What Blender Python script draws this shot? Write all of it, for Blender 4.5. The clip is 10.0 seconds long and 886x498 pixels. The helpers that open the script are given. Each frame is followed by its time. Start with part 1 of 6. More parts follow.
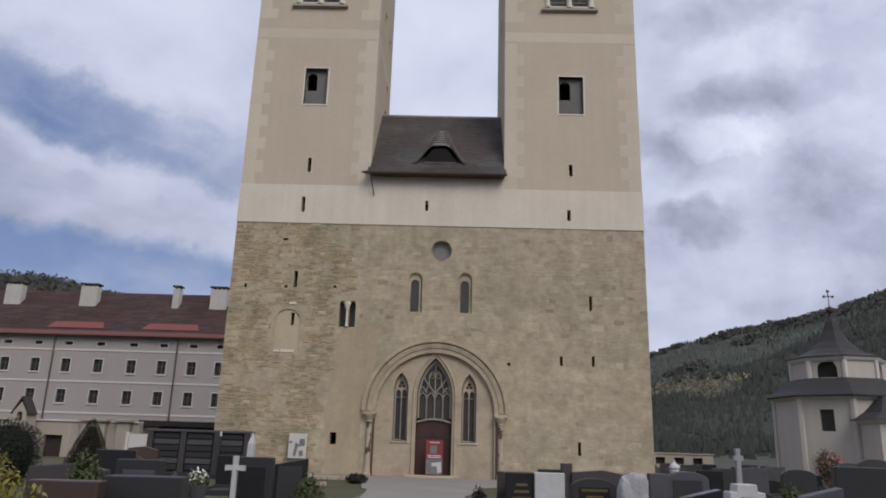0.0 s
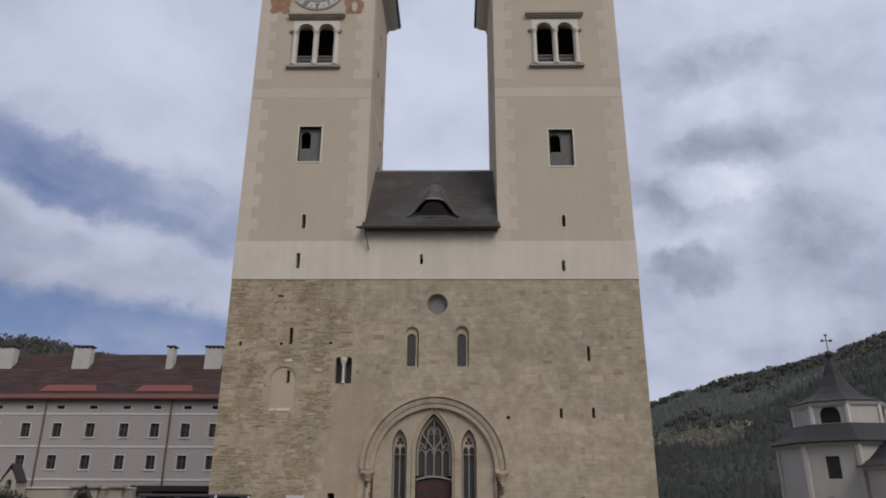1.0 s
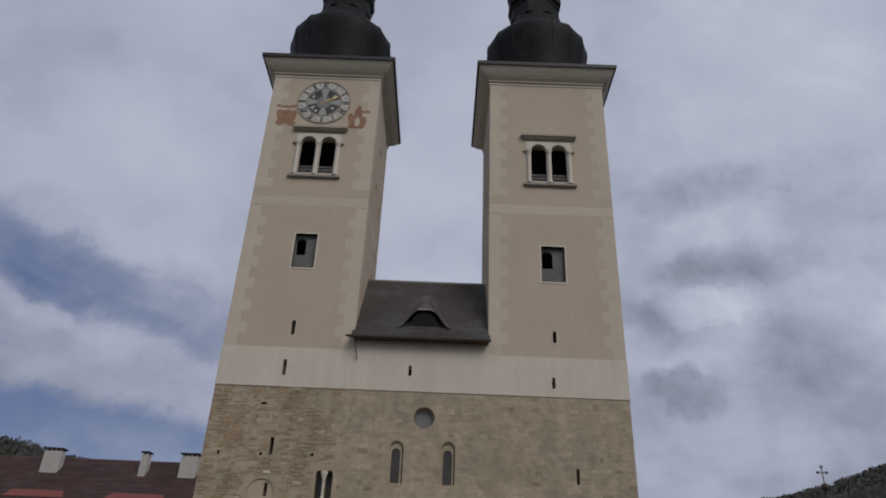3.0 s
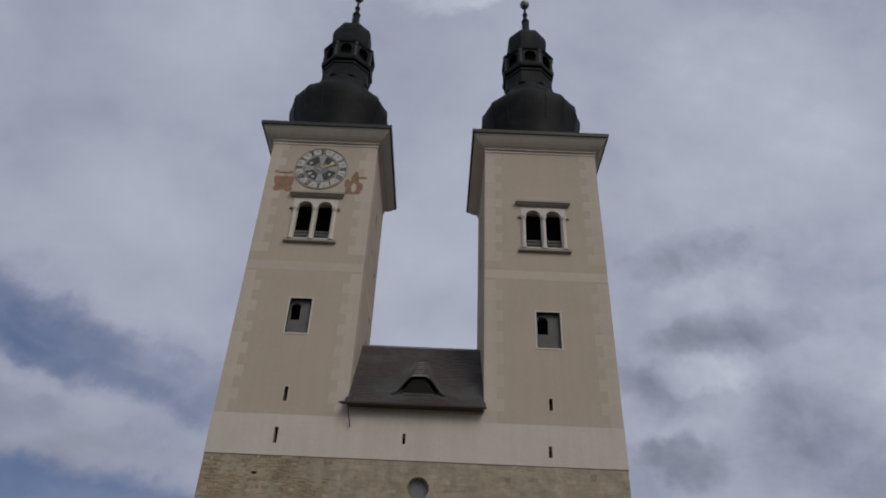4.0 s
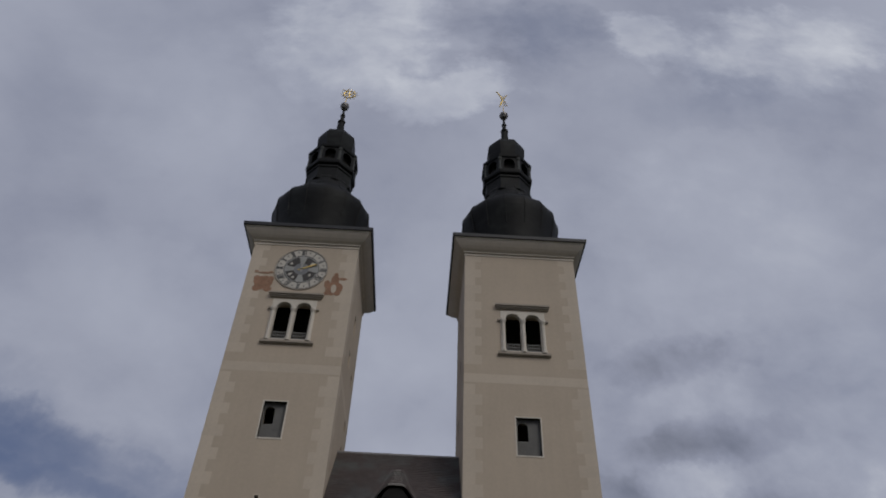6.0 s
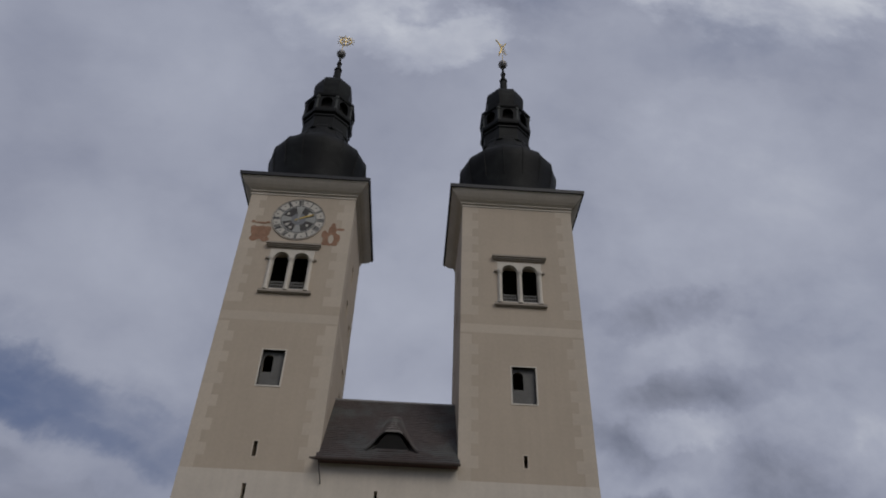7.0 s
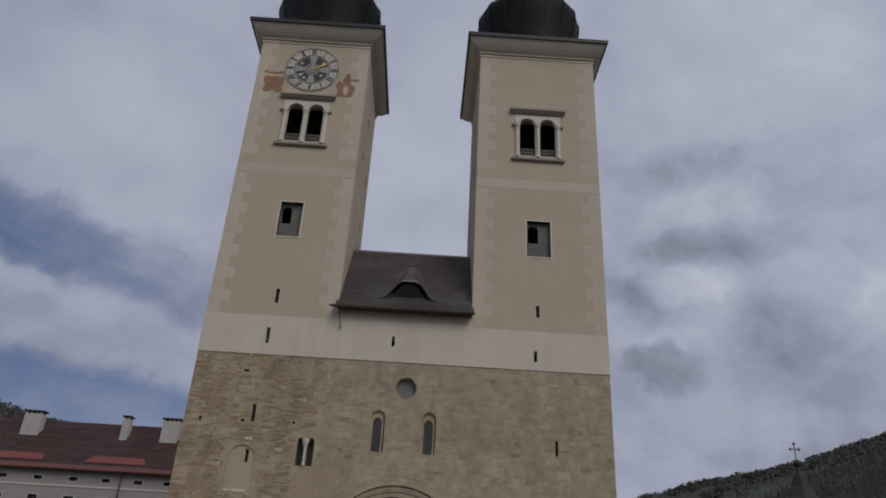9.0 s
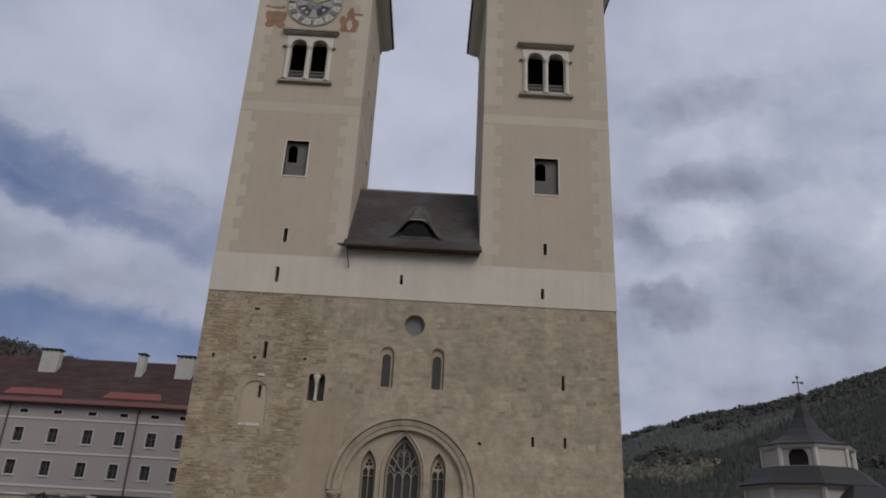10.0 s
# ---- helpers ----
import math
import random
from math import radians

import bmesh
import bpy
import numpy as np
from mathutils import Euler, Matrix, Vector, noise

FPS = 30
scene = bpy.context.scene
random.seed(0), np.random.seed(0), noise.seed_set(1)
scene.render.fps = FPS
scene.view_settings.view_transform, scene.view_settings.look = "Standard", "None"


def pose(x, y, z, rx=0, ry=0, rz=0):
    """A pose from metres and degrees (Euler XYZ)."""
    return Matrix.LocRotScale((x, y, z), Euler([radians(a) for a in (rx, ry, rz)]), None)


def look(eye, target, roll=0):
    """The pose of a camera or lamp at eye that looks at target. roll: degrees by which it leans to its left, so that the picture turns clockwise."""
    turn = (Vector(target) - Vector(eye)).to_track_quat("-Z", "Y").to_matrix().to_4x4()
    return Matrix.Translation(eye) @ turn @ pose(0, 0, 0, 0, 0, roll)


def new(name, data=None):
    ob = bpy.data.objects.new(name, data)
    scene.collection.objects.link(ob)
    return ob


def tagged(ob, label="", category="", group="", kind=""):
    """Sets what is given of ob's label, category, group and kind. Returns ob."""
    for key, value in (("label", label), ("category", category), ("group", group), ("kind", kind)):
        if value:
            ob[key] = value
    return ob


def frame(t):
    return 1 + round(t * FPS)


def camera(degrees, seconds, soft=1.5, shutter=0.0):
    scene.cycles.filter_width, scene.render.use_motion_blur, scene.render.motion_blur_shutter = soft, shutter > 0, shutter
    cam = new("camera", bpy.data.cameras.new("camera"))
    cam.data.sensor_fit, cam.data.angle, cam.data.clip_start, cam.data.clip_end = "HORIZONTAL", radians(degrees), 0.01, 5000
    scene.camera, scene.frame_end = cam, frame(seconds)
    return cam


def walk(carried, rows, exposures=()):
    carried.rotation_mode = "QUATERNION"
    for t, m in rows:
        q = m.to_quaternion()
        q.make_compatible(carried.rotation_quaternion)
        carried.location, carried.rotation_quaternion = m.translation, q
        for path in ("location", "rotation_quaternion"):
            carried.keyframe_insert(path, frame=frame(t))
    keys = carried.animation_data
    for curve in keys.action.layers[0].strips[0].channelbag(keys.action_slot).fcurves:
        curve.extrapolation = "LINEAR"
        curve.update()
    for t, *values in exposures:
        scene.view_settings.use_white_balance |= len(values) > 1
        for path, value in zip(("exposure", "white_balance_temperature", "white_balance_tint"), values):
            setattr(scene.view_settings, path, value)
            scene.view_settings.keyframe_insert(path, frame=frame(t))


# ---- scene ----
# ---- camera ----
import itertools
from mathutils.geometry import delaunay_2d_cdt

cam = camera(63.99, 10.0, soft=1.85)
EYE = (1.54, -35.0, 1.64)
TURNS = [(0.0, 0.86, 15.26, -1.68), (0.5, 1.01, 17.31, -0.53), (1.0, 0.89, 19.54, -0.26), (1.5, 0.62, 21.49, -0.55), (2.0, 0.3, 23.77, -1.06),
         (2.2, -0.02, 24.67, -1.46), (3.3, -0.81, 30.12, -2.18), (3.5, -0.95, 31.16, -2.16), (4.0, -1.13, 33.85, -2.11), (4.5, -1.35, 36.4, -2.02),
         (5.0, -1.83, 38.94, -2.0), (5.2, -1.93, 39.91, -1.96), (5.78, -2.6, 42.2, -1.74), (6.3, -3.18, 41.72, -1.54), (6.5, -3.34, 40.63, -1.48), (7.0, -3.22, 38.21, -1.76),
         (7.5, -3.18, 35.88, -2.0), (8.0, -2.93, 32.92, -2.57), (8.5, -2.79, 29.65, -2.74), (9.0, -2.37, 26.41, -2.87), (9.5, -2.12, 24.44, -2.84),
         (10.0, -1.67, 21.4, -2.75)]
EXPOSURES = [(0.0, 0.35), (1.0, 0.16), (2.0, -0.1), (3.5, -0.31), (4.5, -0.45), (6.5, -0.62), (7.5, -0.56), (8.5, -0.46), (9.5, -0.29), (10.0, -0.18)]
walk(cam, [(t, pose(*EYE, 90 + p, r, y)) for t, y, p, r in TURNS], EXPOSURES)


# ---- node helpers ----
def add(nt, kind, **sets):
    n = nt.nodes.new(kind)
    for k, v in sets.items():
        if k == "operation":
            n.operation = v
        elif k == "blend":
            n.blend_type = v
        elif k == "dtype":
            n.data_type = v
    return n


def math2(nt, op, a, b=0.0, c=None):
    n = add(nt, "ShaderNodeMath", operation=op)
    for i, v in enumerate((a, b, c)):
        if v is None:
            continue
        if isinstance(v, (int, float)):
            n.inputs[i].default_value = v
        else:
            nt.links.new(v, n.inputs[i])
    return n.outputs[0]


def mixc(nt, fac, a, b, blend="MIX"):
    n = nt.nodes.new("ShaderNodeMix")
    n.data_type, n.blend_type = "RGBA", blend
    for sock, v in ((n.inputs[0], fac), (n.inputs[6], a), (n.inputs[7], b)):
        if isinstance(v, (int, float)):
            sock.default_value = v
        elif isinstance(v, tuple):
            sock.default_value = (*v[:3], 1)
        else:
            nt.links.new(v, sock)
    return n.outputs[2]


def noise_tex(nt, vec, scale, detail=4.0, rough=0.55, dist=0.0):
    n = nt.nodes.new("ShaderNodeTexNoise")
    n.inputs["Scale"].default_value, n.inputs["Detail"].default_value = scale, detail
    n.inputs["Roughness"].default_value, n.inputs["Distortion"].default_value = rough, dist
    if vec is not None:
        nt.links.new(vec, n.inputs["Vector"])
    return n.outputs["Fac"]


def ramp(nt, fac, stops):
    n = nt.nodes.new("ShaderNodeValToRGB")
    e = n.color_ramp.elements
    while len(e) < len(stops):
        e.new(0.5)
    for el, (p, c) in zip(e, stops):
        el.position, el.color = p, (*((c, c, c) if isinstance(c, float) else c), 1)
    nt.links.new(fac, n.inputs[0])
    return n.outputs[0]


# ---- world: broken cloud over a clear sky ----
world = bpy.data.worlds.new("sky")
scene.world = world
world.use_nodes = True
wt = world.node_tree
wt.nodes.clear()
SUN_EL, SUN_AZ = 42.0, 148.0      # degrees; azimuth clockwise from +y
sky = wt.nodes.new("ShaderNodeTexSky")
sky.sky_type, sky.sun_disc = "NISHITA", False
sky.sun_elevation, sky.sun_rotation = radians(SUN_EL), radians(SUN_AZ)
tc = wt.nodes.new("ShaderNodeTexCoord")
sep = wt.nodes.new("ShaderNodeSeparateXYZ")
wt.links.new(tc.outputs["Generated"], sep.inputs[0])
dx, dy, dz = sep.outputs
den = math2(wt, "ADD", math2(wt, "MAXIMUM", dz, 0.0), 0.42)
flat = wt.nodes.new("ShaderNodeCombineXYZ")
wt.links.new(math2(wt, "DIVIDE", dx, den), flat.inputs[0])
wt.links.new(math2(wt, "DIVIDE", dy, den), flat.inputs[1])
big = noise_tex(wt, flat.outputs[0], 1.5, 6.0, 0.52, 0.35)
wisp = noise_tex(wt, flat.outputs[0], 4.4, 7.0, 0.54, 0.15)
# banks are laid out on the plane dy = 1 and their edges frayed by two sizes of billow
front = math2(wt, "MAXIMUM", dy, 0.05)
gu, gv = math2(wt, "DIVIDE", dx, front), math2(wt, "DIVIDE", dz, front)
plane = wt.nodes.new("ShaderNodeCombineXYZ")
wt.links.new(gu, plane.inputs[0])
wt.links.new(gv, plane.inputs[1])
drift = wt.nodes.new("ShaderNodeVectorMath")
drift.operation = "ADD"
wt.links.new(plane.outputs[0], drift.inputs[0])
drift.inputs[1].default_value = (7.3, 2.1, 4.4)
reach = math2(wt, "ADD", math2(wt, "MULTIPLY", math2(wt, "MINIMUM", math2(wt, "MAXIMUM", gv, 0.0), 2.0), 0.9), 0.55)
for scale, size in ((4.5, 0.13), (13.0, 0.07)):
    size = math2(wt, "MULTIPLY", reach, size)
    gu = math2(wt, "ADD", gu, math2(wt, "MULTIPLY", math2(wt, "SUBTRACT", noise_tex(wt, plane.outputs[0], scale, 5.0, 0.62), 0.5), size))
    gv = math2(wt, "ADD", gv, math2(wt, "MULTIPLY", math2(wt, "SUBTRACT", noise_tex(wt, drift.outputs[0], scale, 5.0, 0.62), 0.5), size))


def bank(u0, v0, su, sv, lean=0.0, hard=1.0):
    """A soft oval bank of cloud or opening, 1 in its middle and 0 outside."""
    du = math2(wt, "SUBTRACT", gu, u0)
    dv = math2(wt, "SUBTRACT", math2(wt, "SUBTRACT", gv, v0), math2(wt, "MULTIPLY", du, lean))
    q = math2(wt, "ADD", math2(wt, "POWER", math2(wt, "ABSOLUTE", math2(wt, "DIVIDE", du, su)), 2.0),
              math2(wt, "POWER", math2(wt, "ABSOLUTE", math2(wt, "DIVIDE", dv, sv)), 2.0))
    return math2(wt, "MINIMUM", math2(wt, "MULTIPLY", math2(wt, "MAXIMUM", math2(wt, "SUBTRACT", 1.0, q), 0.0), hard), 1.0)


def pile(start, banks):
    """Adds weighted banks to a value."""
    for weight, *shape in banks:
        start = math2(wt, "ADD", start, math2(wt, "MULTIPLY", bank(*shape), weight))
    return start


# blue openings: low over the abbey, and a slanting rift above it that fades upwards
cover = math2(wt, "ADD", math2(wt, "MULTIPLY", big, 0.35), math2(wt, "MULTIPLY", wisp, 0.35))
cover = pile(math2(wt, "ADD", cover, 0.2), [(-0.27, -0.62, 0.165, 0.54, 0.14, 0.0, 2.4), (-0.13, -0.74, 0.56, 0.30, 0.10, -0.32), (-0.13, -0.5, 0.455, 0.34, 0.07, -0.38),
                                            (-0.08, -0.6, 0.45, 0.3, 0.035, -0.36), (-0.10, -0.72, 0.34, 0.2, 0.05, 0.1), (-0.13, 0.24, 1.72, 0.24, 0.2), (-0.1, 0.72, 1.45, 0.4, 0.16, 0.2)])
mask = ramp(wt, cover, [(0.24, 0.08), (0.36, 0.42), (0.46, 0.86), (0.55, 1.0)])
billow = noise_tex(wt, drift.outputs[0], 6.0, 7.0, 0.58, 0.2)
shade = math2(wt, "ADD", math2(wt, "MULTIPLY", noise_tex(wt, flat.outputs[0], 2.3, 6.0, 0.5, 0.25), 0.34), math2(wt, "MULTIPLY", wisp, 0.2))
shade = math2(wt, "ADD", shade, 0.215)
rugged = pile(0.07, [(0.42, 0.5, 0.42, 0.42, 0.45), (0.4, -0.1, 1.65, 0.5, 0.4), (0.45, 0.85, 1.7, 0.5, 0.3), (0.1, 0.5, 0.95, 0.5, 0.4)])
shade = math2(wt, "ADD", shade, math2(wt, "MULTIPLY", rugged, math2(wt, "SUBTRACT", billow, 0.5)))
# east: mottled banks low over the hill
shade = pile(shade, [(-0.11, 0.43, 0.69, 0.15, 0.055, 0.25), (-0.11, 0.46, 0.53, 0.16, 0.055, 0.2), (-0.08, 0.31, 0.435, 0.09, 0.035), (-0.11, 0.35, 0.334, 0.085, 0.04, 0.0, 1.4),
                     (0.10, 0.41, 0.452, 0.09, 0.03, 0.1, 1.4), (0.08, 0.33, 0.375, 0.11, 0.025, 0.1), (0.10, 0.7, 0.6, 0.22, 0.24), (0.05, 0.38, 0.6, 0.1, 0.05), (-0.10, 0.5, 0.28, 0.4, 0.17), (-0.07, 0.62, 0.40, 0.2, 0.07), (0.13, 0.75, 0.98, 0.45, 0.36)])
# behind the towers and over the abbey
shade = pile(shade, [(0.05, 0.0, 0.5, 0.3, 0.42), (0.05, -0.5, 0.385, 0.3, 0.03, -0.33), (-0.12, -0.6, 0.34, 0.5, 0.2), (0.05, -0.6, 0.75, 0.3, 0.16), (-0.05, -0.1, 1.1, 0.3, 0.25)])
# overhead: bright heaps with a dull gap between them
shade = pile(shade, [(0.15, -0.22, 1.66, 0.25, 0.36, 0.1, 1.6), (0.14, 0.02, 1.41, 0.18, 0.12, 0.3, 1.5), (-0.05, 0.25, 1.68, 0.24, 0.24), (0.13, 0.55, 1.71, 0.13, 0.15, 0.0, 1.5), (0.15, 0.93, 1.7, 0.32, 0.24, 0.3, 1.5), (0.04, -0.5, 1.35, 0.3, 0.3)])
cloud = ramp(wt, shade, [(0.30, (0.26, 0.282, 0.365)), (0.42, (0.405, 0.435, 0.555)), (0.56, (0.535, 0.57, 0.695)), (0.74, (0.80, 0.835, 0.93))])
clear = mixc(wt, 0.6, mixc(wt, 1.0, sky.outputs[0], (0.062, 0.060, 0.072), "MULTIPLY"), (0.115, 0.17, 0.335))
sky_col = mixc(wt, mask, clear, cloud)
bg = wt.nodes.new("ShaderNodeBackground")
wt.links.new(sky_col, bg.inputs[0])
bg.inputs[1].default_value = 1.0
wo = wt.nodes.new("ShaderNodeOutputWorld")
wt.links.new(bg.outputs[0], wo.inputs[0])

sun = new("sun", bpy.data.lights.new("sun", "SUN"))
sun.data.energy, sun.data.angle, sun.data.color = 1.4, radians(32), (1.0, 0.94, 0.85)
az, el = radians(SUN_AZ), radians(SUN_EL)
sun.matrix_world = look((0, 0, 60), (-math.sin(az) * math.cos(el), -math.cos(az) * math.cos(el), 60 - math.sin(el)))
sun["category"] = "sun"


# ---- materials ----
def mat(name, col, rough=0.85, var=0.18, scale=0.6, fine=9.0, bump=0.15, metal=0.0, island=0.0, obrand=0.0, tint=None, tint_at=(0.5, 0.7), tint_scale=0.35, streak=0.0, bed=0.0):
    m = bpy.data.materials.new(name)
    m.use_nodes = True
    nt = m.node_tree
    bsdf = nt.nodes["Principled BSDF"]
    co = nt.nodes.new("ShaderNodeTexCoord").outputs["Object"]
    n1, n2 = noise_tex(nt, co, scale, 5.0, 0.6), noise_tex(nt, co, fine, 4.0, 0.6)
    v = math2(nt, "ADD", math2(nt, "MULTIPLY", math2(nt, "SUBTRACT", n1, 0.5), 2.4 * var), math2(nt, "MULTIPLY", math2(nt, "SUBTRACT", n2, 0.5), 1.6 * var))
    if island:
        r = nt.nodes.new("ShaderNodeNewGeometry").outputs["Random Per Island"]
        v = math2(nt, "ADD", v, math2(nt, "MULTIPLY", math2(nt, "SUBTRACT", r, 0.5), 2 * island))
    if obrand:
        r = nt.nodes.new("ShaderNodeObjectInfo").outputs["Random"]
        v = math2(nt, "ADD", v, math2(nt, "MULTIPLY", math2(nt, "SUBTRACT", r, 0.5), 2 * obrand))
    base = col
    if tint:
        tfac = ramp(nt, noise_tex(nt, co, tint_scale, 6.0, 0.62, 0.4), [(tint_at[0], 0.0), (tint_at[1], 1.0)])
        base = mixc(nt, tfac, col, tint)
    if streak:
        mp = nt.nodes.new("ShaderNodeMapping")
        mp.inputs["Scale"].default_value = (2.2, 2.2, 0.12)
        nt.links.new(co, mp.inputs[0])
        s = noise_tex(nt, mp.outputs[0], 1.0, 5.0, 0.6)
        v = math2(nt, "ADD", v, math2(nt, "MULTIPLY", math2(nt, "SUBTRACT", s, 0.5), streak))
    relief = n2
    if bed:
        mp = nt.nodes.new("ShaderNodeMapping")
        mp.inputs["Scale"].default_value = (2.4, 2.4, 7.0)
        nt.links.new(co, mp.inputs[0])
        s = noise_tex(nt, mp.outputs[0], 1.0, 6.0, 0.68, 0.3)
        dark = math2(nt, "MINIMUM", math2(nt, "SUBTRACT", s, 0.42), 0.0)
        v = math2(nt, "ADD", v, math2(nt, "ADD", math2(nt, "MULTIPLY", math2(nt, "SUBTRACT", s, 0.5), bed), math2(nt, "MULTIPLY", dark, 2.2 * bed)))
        relief = math2(nt, "ADD", n2, math2(nt, "MULTIPLY", s, 1.2))
    f = nt.nodes.new("ShaderNodeCombineXYZ")
    k = math2(nt, "MAXIMUM", math2(nt, "ADD", v, 1.0), 0.15)
    for i in range(3):
        nt.links.new(k, f.inputs[i])
    out = mixc(nt, 1.0, base, f.outputs[0], "MULTIPLY")
    nt.links.new(out, bsdf.inputs["Base Color"])
    bsdf.inputs["Metallic"].default_value = metal
    rr = math2(nt, "ADD", math2(nt, "MULTIPLY", math2(nt, "SUBTRACT", n2, 0.5), 0.3), rough)
    nt.links.new(rr, bsdf.inputs["Roughness"])
    if bump:
        b = nt.nodes.new("ShaderNodeBump")
        b.inputs["Strength"].default_value, b.inputs["Distance"].default_value = bump, 0.05
        nt.links.new(relief, b.inputs["Height"])
        nt.links.new(b.outputs[0], bsdf.inputs["Normal"])
    return m


def glass_mat(name, col, rough=0.12):
    m = bpy.data.materials.new(name)
    m.use_nodes = True
    b = m.node_tree.nodes["Principled BSDF"]
    nt = m.node_tree
    co = nt.nodes.new("ShaderNodeTexCoord").outputs["Object"]
    nt.links.new(mixc(nt, noise_tex(nt, co, 3.0), tuple(c * 0.6 for c in col), tuple(c * 1.4 for c in col)), b.inputs["Base Color"])
    b.inputs["Roughness"].default_value = rough
    b.inputs["Specular IOR Level"].default_value = 0.5
    return m


